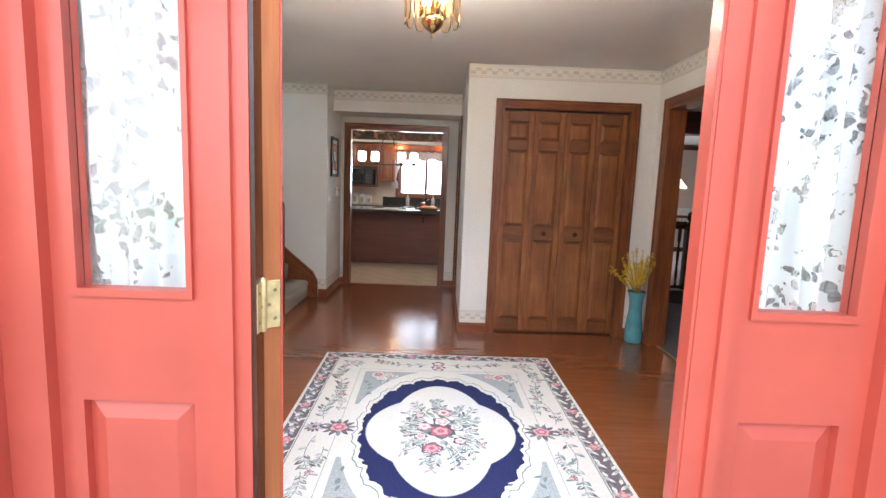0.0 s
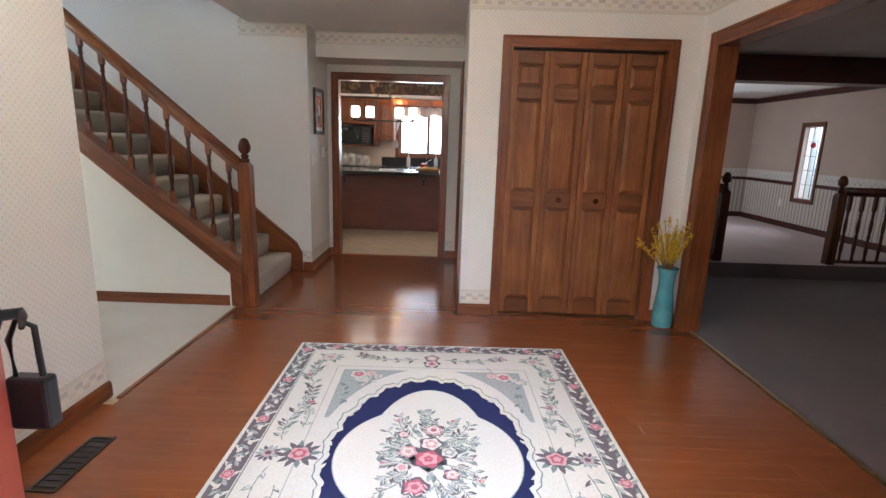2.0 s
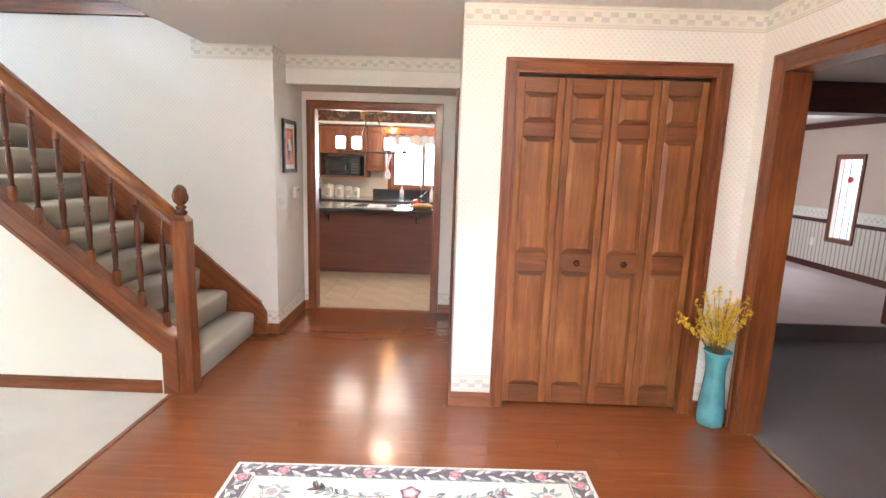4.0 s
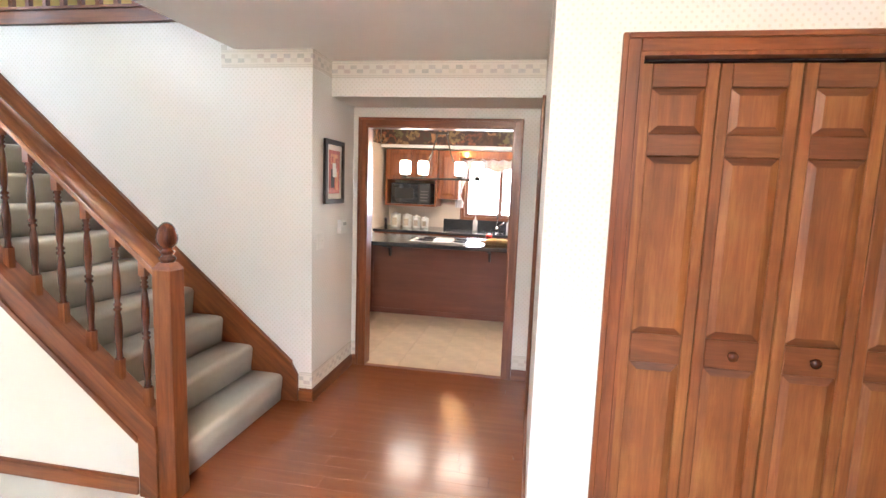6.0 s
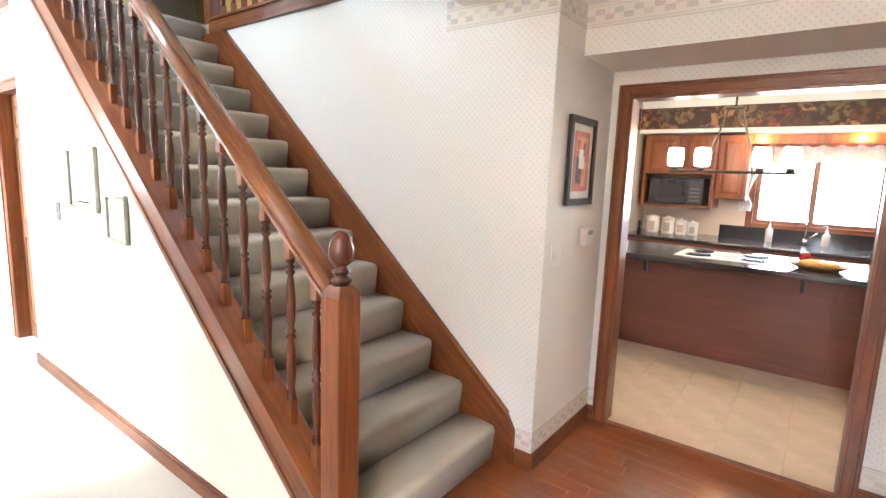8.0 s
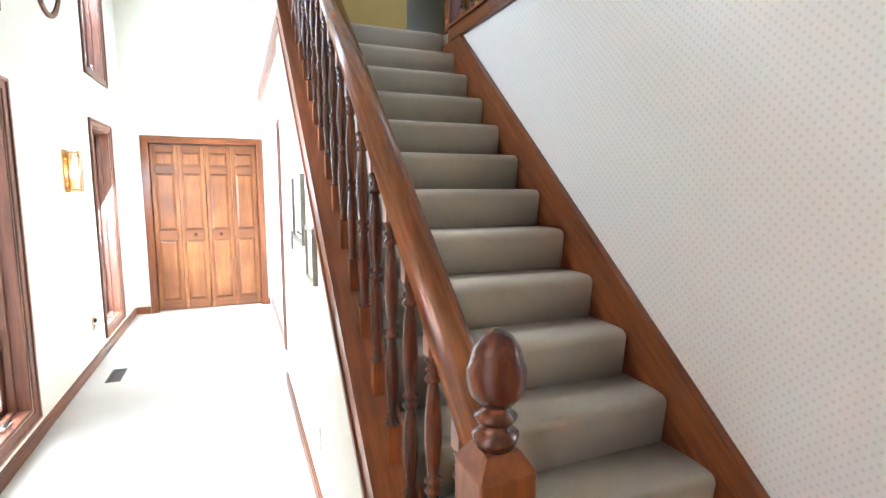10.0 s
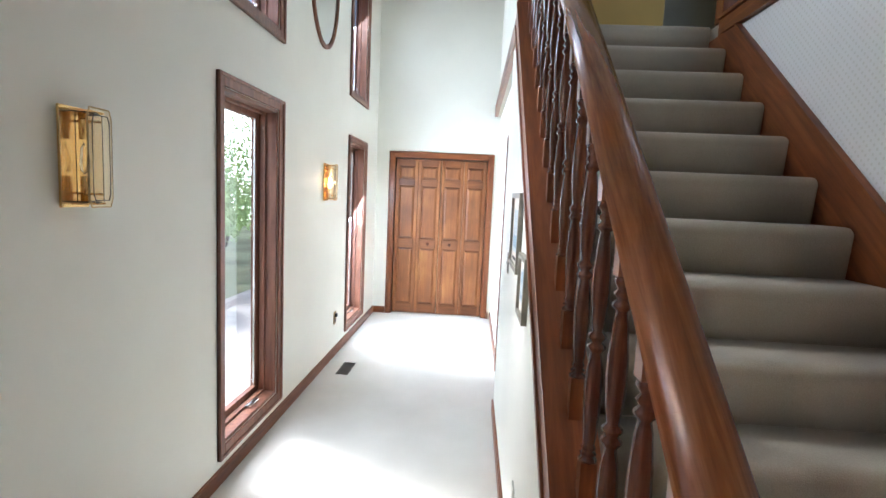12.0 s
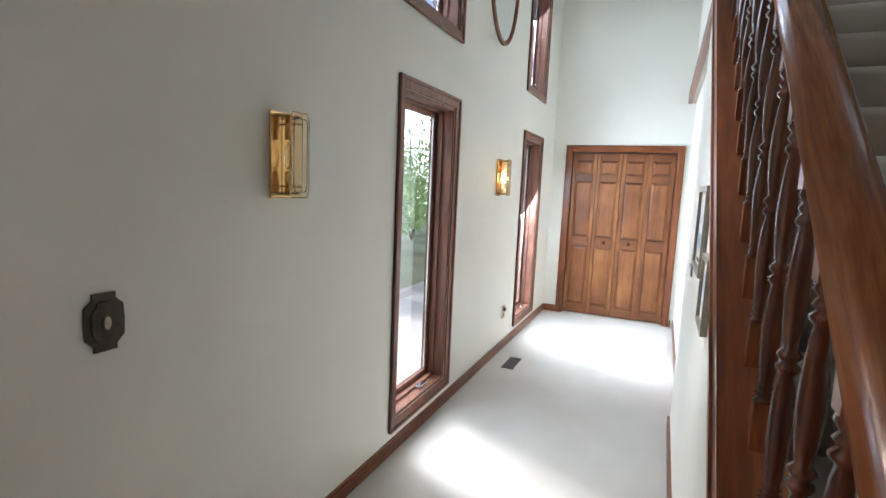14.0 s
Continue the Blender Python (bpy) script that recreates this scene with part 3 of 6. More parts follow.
closet = thing("bifold_closet_door", (1.43, 4.76, 0.012), "closed four-leaf panelled wooden bifold doors of the coat closet", "closet door")
LW = (1.98 - 0.871 - 0.012) / 4
for i in range(4):
    leaf(closet, 0, LW - 0.002, 2.0, pose(0.875 + i * LW + (0.004 if i > 1 else 0), 4.758, 0.014), knob=(LW - 0.14 if i == 1 else 0.14 if i == 2 else None))
part("track", boxes((0.871, 1.98, 4.755, 4.79, 2.02, 2.027)), BLACK, closet, "dark metal door track")
part("pivot", boxes((0.872, 0.898, 4.75, 4.775, 0.0, 0.012)), STEEL, closet)
part("pivot", boxes((1.953, 1.979, 4.75, 4.775, 0.0, 0.012)), STEEL, closet)

hcl = thing("bifold_closet_door", (-7.3, 4.06, 0.012), "closed four-leaf panelled wooden bifold doors at the end of the hall", "closet door")
LW2 = (4.647 - 3.473 - 0.012) / 4
for i in range(4):
    leaf(hcl, 0, LW2 - 0.002, 2.0, pose(-7.30, 3.477 + i * LW2 + (0.004 if i > 1 else 0), 0.014, 0, 0, 90), wh=W_LEAF_X, knob=(LW2 - 0.14 if i == 1 else 0.14 if i == 2 else None))
part("track", boxes((-7.33, -7.295, 3.473, 4.647, 2.02, 2.027)), BLACK, hcl)

hd = thing("hall_door", (-4.87, 4.86, 0.01), "closed panelled wooden door in the hall recess", "door")
for i in range(2):
    leaf(hd, 0, 0.334, 2.0, pose(-5.204 + i * 0.3345, 4.855, 0.014), st=0.06)
pd = thing("passage_door", (0.62, 6.28, 0.01), "closed panelled wooden door in the passage", "door")
for i in range(2):
    leaf(pd, 0, 0.312, 2.0, pose(0.61, 6.597 - i * 0.3125, 0.014, 0, 0, -90), st=0.06)

# ---- staircase ----
stairs = thing("staircase", (-2.6, 5.3, 0), "straight flight of stairs wrapped in grey-beige carpet", "staircase")
prof = []
for i in range(14):
    x, z = NOSE0 - i * TREAD + 0.0, (i + 1) * RISE + 0.002
    prof.append((x, z))
for i, (x, z) in enumerate(prof):
    xr = x - 0.022
    back = x - TREAD - 0.03 if i < 13 else x - 0.3
    r = 0.034
    pts = [(x - 0.016, z - RISE), (x - 0.003, z - 0.06)] + [(x - r + r * math.cos(a), z - r + r * math.sin(a)) for a in [radians(-15 + k * 15) for k in range(8)]] + [(back, z), (back, z - RISE)]
    bm = prism(pts, "y", 4.79, 5.873)
    ends = [e_ for e_ in bm.edges if all(v.co.y > 5.87 for v in e_.verts) and all(v.co.x > back + 0.001 for v in e_.verts)]
    bmesh.ops.bevel(bm, geom=ends, offset=0.016, segments=3, affect="EDGES", profile=0.5)
    for f in bm.faces:
        f.smooth = abs(f.normal.y) < 0.9
    part("carpeted_step", bm, CARP_S, stairs)
part("wall_skirt", prism([(-1.045, 0.0), (-1.045, 0.19), (-1.10, nose(-1.10) + 0.135), (-3.78, nose(-3.78) + 0.155), (-3.95, 2.57), (-4.19, 2.57), (-4.19, 2.2), (-1.45, 0.0)], "y", 5.872, 5.897), W_S, stairs, "stained wooden skirt board along the wall")
part("skirt_cap", prism([(-1.098, nose(-1.098) + 0.135), (-3.78, nose(-3.78) + 0.155), (-3.78, nose(-3.78) + 0.17), (-1.085, nose(-1.085) + 0.143)], "y", 5.862, 5.8965), W_S, stairs)

rail = thing("stair_railing", (-2.6, 4.75, 0), "stained wooden stair railing with dark turned balusters", "railing")
X0 = -1.175
part("stringer", prism([(X0, 0.0), (-1.27, 0.0), (-1.27, nose(-1.27) + 0.0), (-4.0, nose(-4.0) + 0.0), (-4.0, nose(-4.0) + 0.13), (X0, nose(X0) + 0.13)], "y", 4.695, 4.7145), W_S, rail)
part("stringer_core", prism([(X0, 0.0), (-1.3, 0.0), (-4.0, nose(-4.0) - 0.1), (-4.0, nose(-4.0) + 0.128), (X0, nose(X0) + 0.128)], "y", 4.7152, 4.789), W_S, rail)
part("stringer_cap", prism([(X0, nose(X0) + 0.13), (-4.0, nose(-4.0) + 0.13), (-4.0, nose(-4.0) + 0.15), (X0, nose(X0) + 0.15)], "y", 4.69, 4.812), W_S, rail)
part("stringer_bead", prism([(-1.27, nose(-1.27) - 0.018), (-4.0, nose(-4.0) - 0.018), (-4.0, nose(-4.0) + 0.012), (-1.27, nose(-1.27) + 0.012)], "y", 4.687, 4.6948), W_S, rail)


def handrail(x0, z0, x1, z1, y, mat_, parent):
    """Moulded rail: rounded top, waist and wider foot."""
    sec = [(-0.022, -0.05), (0.022, -0.05), (0.025, -0.034), (0.03, -0.022), (0.037, -0.014), (0.039, 0.004), (0.036, 0.02), (0.028, 0.033), (0.015, 0.041), (0.0, 0.043), (-0.015, 0.041), (-0.028, 0.033), (-0.036, 0.02), (-0.039, 0.004), (-0.037, -0.014), (-0.03, -0.022), (-0.025, -0.034)]
    bm = bmesh.new()
    k = math.hypot(x1 - x0, z1 - z0) / abs(x1 - x0)
    ends = [[bm.verts.new((x, y + u, z + v * k)) for u, v in sec] for x, z in ((x0, z0), (x1, z1))]
    n = len(sec)
    for i in range(n):
        j = (i + 1) % n
        f = bm.faces.new((ends[0][i], ends[0][j], ends[1][j], ends[1][i]))
        f.smooth = 4 <= i <= 13
    bm.faces.new(ends[0][::-1])
    bm.faces.new(ends[1])
    bmesh.ops.recalc_face_normals(bm, faces=bm.faces[:])
    return part("handrail", bm, mat_, parent)


RY = 4.763
handrail(-1.16, nose(-1.16) + 0.908, -4.02, nose(-4.02) + 0.908, RY, W_RAIL, rail)


def newel_parts(parent, x, y, z0, zt, w=0.095, ball=True, m=None):
    """Square newel with chamfered cap and a turned acorn finial; zt: the finial's top."""
    h = w / 2
    zs = zt - 0.215
    nw = part("newel_post", rbox(x - h, x + h, y - h, y + h, z0, zs, 0.005, 2), m or W_V, parent)
    bm = bmesh.new()
    a = box(bm, x - h, x + h, y - h, y + h, zs, zs + 0.03)
    for v in a[4:]:
        v.co.x = x + (v.co.x - x) * 0.6
        v.co.y = y + (v.co.y - y) * 0.6
    part("newel_cap", bm, m or W_V, nw)
    f = lathe([(0.026, 0.02), (0.03, 0.035), (0.036, 0.042), (0.037, 0.052), (0.028, 0.06), (0.022, 0.066), (0.03, 0.073), (0.034, 0.08), (0.024, 0.088), (0.02, 0.094),
               (0.03, 0.102), (0.041, 0.115), (0.046, 0.135), (0.046, 0.155), (0.04, 0.168), (0.0405, 0.172), (0.037, 0.178), (0.038, 0.182), (0.034, 0.19), (0.025, 0.204), (0.012, 0.213), (0.0, 0.215)], 20, (x, y))
    bmesh.ops.translate(f, verts=f.verts[:], vec=(0, 0, zs))
    part("finial", f, W_TURN, nw, "dark turned acorn finial")
    return nw


newel_parts(rail, -1.13, 4.756, 0.0, 1.328)
BAL = [(0.011, 0.08), (0.012, 0.083), (0.019, 0.088), (0.019, 0.093), (0.011, 0.0985), (0.018, 0.104), (0.011, 0.109), (0.016, 0.116), (0.012, 0.124), (0.014, 0.135), (0.018, 0.2), (0.019, 0.24), (0.016, 0.29), (0.011, 0.32), (0.019, 0.33), (0.019, 0.336), (0.011, 0.343), (0.019, 0.352), (0.019, 0.358), (0.011, 0.366),
       (0.016, 0.4), (0.019, 0.45), (0.018, 0.49), (0.013, 0.55), (0.01, 0.568), (0.018, 0.576), (0.018, 0.582), (0.01, 0.59), (0.017, 0.599), (0.01, 0.608), (0.018, 0.62), (0.014, 0.635)]
bal_me = meshof("baluster", lathe(BAL, 10), W_TURN)
bb = bmesh.new()
lo = box(bb, -0.0165, 0.0165, -0.0165, 0.0165, -0.0, 0.088)
for v in lo[:4]:
    v.co.z -= v.co.x * RISE / TREAD
block_me = meshof("base_block", bb, W_V)
bt = bmesh.new()
hi_ = box(bt, -0.0165, 0.0165, -0.0165, 0.0165, 0.63, 0.735)
for v in hi_[4:]:
    v.co.z -= v.co.x * RISE / TREAD
top_me = meshof("top_block", bt, W_V)
for i in range(18):
    x = -1.262 - i * 0.1503
    m = pose(x, RY, nose(x) + 0.15)
    b_ = share("baluster", bal_me, rail, m)
    share("base_block", block_me, b_, m)
    share("top_block", top_me, b_, m)

# loft edge and its railing
loft = thing("loft_railing", (-2.6, 5.9, 2.66), "stained wooden loft railing over the stair wall", "railing")
part("fascia", boxes((-4.0, -1.5, 5.878, 5.8965, 2.573, 2.665)), W_X, loft)
part("fascia_bead", boxes((-3.95, -1.5, 5.868, 5.878, 2.573, 2.6)), W_X, loft)
part("fascia_cap", boxes((-4.0, -1.5, 5.862, 5.98, 2.666, 2.686)), W_X, loft)
handrail(-4.0, 3.52, -1.5, 3.52, 5.93, W_X, loft)
newel_parts(loft, -4.03, 5.93, 2.66, 3.75, m=W_V)
for i in range(17):
    m = pose(-3.86 + i * 0.145, 5.93, 2.686) @ Matrix.Diagonal((1, 1, 0.95, 1))
    share("baluster", bal_me, loft, m)
for i in range(17):
    x = -3.86 + i * 0.145
    part("base_block", boxes((x - 0.0165, x + 0.0165, 5.9135, 5.9465, 2.6865, 2.77)), W_V, loft)
    part("top_block", boxes((x - 0.0165, x + 0.0165, 5.9135, 5.9465, 3.285, 3.47)), W_V, loft)
lh = struct("loft_fascia", boxes((-7.25, -4.0, 4.70, 4.738, 2.573, 2.70)), W_X, "stained wooden fascia of the upstairs floor", "trim")
newel_parts(rail, -4.06, 4.747, 2.665, 3.75)

# ---- hall windows ----


def tall_window(nm, x0, x1, z0, z1):
    """Casement in the hall wall: casing, lined reveal, sash, pane, crank."""
    casing(nm + "_casing", "y", 3.23, 0.018, x0, x1, z1, w=0.065, z0=z0 - 0.065, sill=True, label="stained wooden casing round a tall hall window", mats=(W_WIN, W_WIN))
    th = thing(nm, ((x0 + x1) / 2, 3.12, z0), "tall narrow wooden casement window in the hall", "window", "", "structure")
    y0, y1, t = 3.06, 3.228, 0.02
    part("lining", boxes((x0, x0 + t, y0, y1, z0, z1), (x1 - t, x1, y0, y1, z0, z1), (x0 + t, x1 - t, y0, y1, z1 - t, z1), (x0 + t, x1 - t, y0, y1, z0, z0 + t)), W_WIN, th)
    s, b = 0.045, t
    a0, a1, c0, c1 = x0 + b, x1 - b, z0 + b, z1 - b
    part("stop", boxes((a0, a0 + 0.015, 3.13, 3.16, c0, c1), (a1 - 0.015, a1, 3.13, 3.16, c0, c1), (a0 + 0.015, a1 - 0.015, 3.13, 3.16, c1 - 0.015, c1), (a0 + 0.015, a1 - 0.015, 3.13, 3.16, c0, c0 + 0.015)), W_WIN, th)
    part("sash", boxes((a0, a0 + s, 3.08, 3.115, c0, c1), (a1 - s, a1, 3.08, 3.115, c0, c1), (a0 + s, a1 - s, 3.08, 3.115, c1 - s, c1), (a0 + s, a1 - s, 3.08, 3.115, c0, c0 + s)), W_WIN, th)
    pn = part("pane", boxes((a0 + s, a1 - s, 3.094, 3.1, c0 + s, c1 - s)), GLASS, th)
    pn.visible_shadow = False
    part("gasket", boxes((a0 + s, a0 + s + 0.008, 3.10, 3.112, c0 + s, c1 - s), (a1 - s - 0.008, a1 - s, 3.10, 3.112, c0 + s, c1 - s)), STEEL, th)
    cr = part("crank_base", rbox((x0 + x1) / 2 - 0.16, (x0 + x1) / 2 - 0.04, 3.165, 3.2, z0 + t, z0 + t + 0.022, 0.006), STEEL, th, "metal window crank")
    part("crank_arm", tube([((x0 + x1) / 2 - 0.1, 3.185, z0 + 0.045), ((x0 + x1) / 2 - 0.1, 3.205, z0 + 0.06), ((x0 + x1) / 2 - 0.02, 3.21, z0 + 0.055), ((x0 + x1) / 2 + 0.01, 3.21, z0 + 0.07)], 0.006), STEEL, cr)
    return th


for i, (a, b, c, d) in enumerate(HW):
    tall_window("window_%d" % (i + 1), a, b, c, d)

# ---- front door unit ----
unit = thing("front_door_frame", (0.5, 1.25, 0), "red painted front door frame with two sidelights", "door frame", "", "structure")
UT = 2.12


def sidelight(x0, x1, inner):
    """Sidelight between x0 and x1: stiles, rails, raised panel, glass, lace."""
    s = 0.05
    sl = part("sidelight", boxes((x0, x0 + s, 1.215, 1.26, 0, UT), (x1 - s, x1, 1.215, 1.26, 0, UT), (x0 + s, x1 - s, 1.215, 1.26, 0.876, 1.113), (x0 + s, x1 - s, 1.215, 1.26, 0, 0.2), (x0 + s, x1 - s, 1.215, 1.26, 2.0, UT)), RED, unit, "red painted sidelight with lace behind its glass")
    bm = bmesh.new()
    raised(bm, x0 + s, x1 - s, 0.2, 0.876, 1.236, 0, 0.04, 0.016)
    part("panel", bm, RED, sl)
    part("panel_back", boxes((x0 + s, x1 - s, 1.238, 1.255, 0.2, 0.876)), RED, sl)
    part("glass_bead", boxes((x0 + s - 0.006, x1 - s + 0.006, 1.205, 1.2148, 1.1, 1.116), (x0 + s - 0.006, x0 + s + 0.006, 1.205, 1.2148, 1.116, 2.0), (x1 - s - 0.006, x1 - s + 0.006, 1.205, 1.2148, 1.116, 2.0)), RED, sl)
    pn = part("pane", boxes((x0 + s, x1 - s, 1.235, 1.24, 1.113, 2.0)), GLASS, sl)
    pn.visible_shadow = False
    return sl


SLS = [sidelight(-0.4347, -0.104, True), sidelight(0.9391, 1.2532, False)]
part("jamb_left", boxes((-0.104, -0.0208, 1.18, 1.225, 0, UT)), RED, unit)
part("jamb_lining", boxes((-0.0206, -0.0114, 1.183, 1.225, 0, UT)), W_TURN, unit, "stained wood of the hinge jamb")
part("jamb_lining", boxes((0.8507, 0.8578, 1.183, 1.225, 0, UT)), RED, unit, "red painted stop of the lock jamb")
part("jamb_right", boxes((0.858, 0.9391, 1.18, 1.225, 0, UT)), RED, unit)
part("jamb_bead", boxes((-0.0728, -0.052, 1.168, 1.18, 0, UT), (0.9027, 0.9235, 1.168, 1.18, 0, UT)), RED, unit)
part("jamb_rebate", boxes((-0.103, -0.096, 1.2605, 1.335, 0, UT)), W_EDGE, unit, "bare orange wood of the hinge jamb")
part("jamb_rebate", boxes((0.931, 0.9776, 1.2605, 1.335, 0, UT)), W_EDGE, unit, "bare orange wood of the lock jamb")
part("outer_frame", boxes((-0.5928, -0.4347, 1.185, 1.28, 0, UT), (1.2532, 1.3936, 1.185, 1.28, 0, UT), (-0.5928, 1.3936, 1.185, 1.33, UT, 2.2)), RED, unit)
part("outer_casing", boxes((-0.728, -0.5512, 1.08, 1.184, -0.04, 2.3), (1.352, 1.5808, 1.08, 1.184, -0.04, 2.3), (-0.5512, 1.352, 1.08, 1.184, 2.2, 2.3)), RED, unit)
part("outer_bead", boxes((-0.5512, -0.52, 1.13, 1.184, -0.04, 2.2), (1.3208, 1.352, 1.13, 1.184, -0.04, 2.2)), RED, unit)
part("threshold", rbox(-0.1352, 0.9828, 1.16, 1.36, -0.05, 0.012, 0.006), ABRASS, unit, "worn metal threshold")
for z in (0.25, 0.62, 1.35, 1.85):
    part("strike_plate", rbox(0.9275, 0.931, 1.29, 1.33, z, z + 0.11, 0.001, 1), ABRASS, unit)
part("inner_casing", boxes((-0.6656, -0.5928, 1.332, 1.35, 0, 2.27), (1.3936, 1.4664, 1.332, 1.35, 0, 2.27), (-0.5928, 1.3936, 1.332, 1.35, 2.2, 2.27)), W_V, unit)

fd = thing("front_door", (-0.052, 1.32, 0.02), "open front door, red outside with an orange wooden edge", "door")
M = Matrix.Translation((0.018, 1.25, 0.02)) @ Matrix.Rotation(radians(130.5), 4, "Z")


def dpart(name, bm, mat_, label="", parent=None):
    ob = new(name, meshof(name, bm, mat_))
    ob.parent = parent or fd
    ob.matrix_world = M
    if label:
        tagged(ob, label)
    return ob


slab = dpart("slab", boxes((0.003, 0.92, 0.002, 0.04, 0, 2.06)), W_EDGE)
dpart("outer_face", boxes((0.0, 0.92, -0.002, 0.002, 0, 2.06)), RED, "red painted outer face")
for z in (0.22, 1.02, 1.78):
    hg = dpart("hinge", rbox(-0.003, 0.0025, 0.004, 0.036, z, z + 0.1, 0.001, 1), HINGE, "brass butt hinge")
    dpart("hinge_pin", lathe([(0.0, z - 0.006), (0.006, z - 0.004), (0.0075, z), (0.0075, z + 0.1), (0.006, z + 0.106), (0.0, z + 0.11)], 10, (-0.006, 0.042)), HINGE, parent=hg)
    part("hinge_leaf", boxes((-0.0112, -0.0092, 1.186, 1.222, z + 0.02, z + 0.12)), HINGE, unit)
    for sz in (0.04, 0.07, 0.1):
        part("screw", lathe([(0.0, 0.0), (0.004, 0.0), (0.0035, 0.0012), (0.0, 0.0014)], 8), ABRASS, unit).matrix_world = pose(-0.0092, 1.2 + (0.008 if sz == 0.07 else -0.004), z + sz, 0, 90, 0)
        dpart("screw", lathe([(0.0, 0.0), (0.004, 0.0), (0.0035, 0.0012), (0.0, 0.0014)], 8), ABRASS, parent=hg).matrix_world = M @ pose(-0.003, 0.02 + (0.008 if sz == 0.07 else -0.004), z + sz - 0.02, 0, -90, 0)
dpart("deadbolt", lathe([(0.0, 0), (0.03, 0.002), (0.03, 0.01), (0.02, 0.016), (0.0, 0.018)], 16), STEEL, "bright round deadbolt").matrix_world = M @ pose(0.855, -0.002, 1.06, 90, 0, 0)
lever = dpart("door_handle", lathe([(0.0, 0), (0.032, 0.002), (0.032, 0.008), (0.013, 0.014), (0.012, 0.05), (0.0, 0.052)], 16), BLACK, "dark lever handle")
lever.matrix_world = M @ pose(0.855, -0.002, 0.92, 90, 0, 0)
dpart("lever", tube([(0.86, -0.048, 0.92), (0.82, -0.052, 0.922), (0.76, -0.048, 0.915)], [0.009, 0.008, 0.006], 8), BLACK, parent=lever)
lockb = thing("lock_box", (-0.4, 2.0, 0.75), "black key lock box hanging from the door handle", "lock box")
PB = M @ Vector((0.86, -0.06, 0.88)) + Vector((-0.05, 0, 0))
part("shackle", tube([(PB.x, PB.y, PB.z - 0.13), (PB.x - 0.005, PB.y, PB.z - 0.03), (PB.x + 0.02, PB.y, PB.z + 0.02), (PB.x + 0.05, PB.y + 0.01, PB.z), (PB.x + 0.055, PB.y + 0.01, PB.z - 0.13)], 0.007), BLACK, lockb)
part("case", rbox(PB.x - 0.02, PB.x + 0.075, PB.y - 0.015, PB.y + 0.03, PB.z - 0.25, PB.z - 0.12, 0.01), BLACK, lockb)

# ---- rug ----
rugm = pose(0.39, 2.814, 0, 0, 0, 1.2)
rug = thing("rug", (0.39, 2.814, 0), "cream floral area rug with a navy medallion on the planks", "rug")
rr = random.Random(5)


def cloth(name, c, vary=0.12):
    return plain(name, c, 0.95, vary=vary, scale=90, bumps=0.25, bscale=500, spec=0.1)


R_CREAM = cloth("rug_cream_wool", (0.66, 0.63, 0.575), 0.08)
R_NAVY = cloth("rug_navy_wool", (0.022, 0.026, 0.085))
R_GREY = cloth("rug_grey_blue_wool", (0.36, 0.38, 0.38), 0.2)
R_ROSE = cloth("rug_rose_wool", (0.46, 0.13, 0.17))
R_PINK = cloth("rug_pink_wool", (0.62, 0.34, 0.35))
R_LEAF = cloth("rug_grey_green_wool", (0.2, 0.25, 0.24))
R_PLUM = cloth("rug_plum_wool", (0.15, 0.125, 0.145))
RM = [R_CREAM, R_NAVY, R_GREY, R_ROSE, R_PINK, R_LEAF, R_PLUM]


def lay(bm, pts, z, mi, h=0.0007):
    lo_ = [bm.verts.new((u, v, z)) for u, v in pts]
    hi2 = [bm.verts.new((u, v, z + h)) for u, v in pts]
    n = len(pts)
    fs = [bm.faces.new(hi2)]
    for i in range(n):
        j = (i + 1) % n
        fs.append(bm.faces.new((lo_[i], lo_[j], hi2[j], hi2[i])))
    for f in fs:
        f.material_index = mi


def sprig(bm, u, v, ln, wd, ang, mi, z=0.0096):
    pts = []
    for k in range(9):
        t = k / 8
        pts.append((t * ln, wd * math.sin(math.pi * t) * (1 - 0.3 * t)))
    for k in range(7, 0, -1):
        t = k / 8
        pts.append((t * ln, -wd * 0.8 * math.sin(math.pi * t) * (1 - 0.3 * t)))
    c, s = math.cos(ang), math.sin(ang)
    lay(bm, [(u + a * c - b * s, v + a * s + b * c) for a, b in pts], z, mi)


def bloom(bm, u, v, r, cols=(6, 4, 3, 4), z=0.0100):
    for k, mi in enumerate(cols):
        rad = r * (1 - 0.24 * k)
        ph = rr.random() * 6
        n = 20
        lay(bm, [(u + rad * (1 + 0.14 * math.cos(5 * a + ph)) * math.cos(a), v + rad * (1 + 0.14 * math.cos(5 * a + ph)) * math.sin(a)) for a in [2 * math.pi * i / n for i in range(n)]], z + 0.0004 * k, mi, 0.0004)


def rug_part(name, bm, label=""):
    bmesh.ops.recalc_face_normals(bm, faces=bm.faces[:])
    ob = new(name, meshof(name, bm, RM))
    ob.parent = rug
    ob.matrix_world = rugm
    if label:
        tagged(ob, label)
    return ob


U, V = 0.868, 1.21
rug_part("body", rbox(-U, U, -V, V, 0.0005, 0.009, 0.003))


def band(bm, u, v, w, z, mi):
    lay(bm, [(-u, v - w), (u, v - w), (u, v), (-u, v)], z, mi)
    lay(bm, [(-u, -v), (u, -v), (u, -v + w), (-u, -v + w)], z, mi)
    lay(bm, [(-u, -v + w), (-u + w, -v + w), (-u + w, v - w), (-u, v - w)], z, mi)
    lay(bm, [(u - w, -v + w), (u, -v + w), (u, v - w), (u - w, v - w)], z, mi)


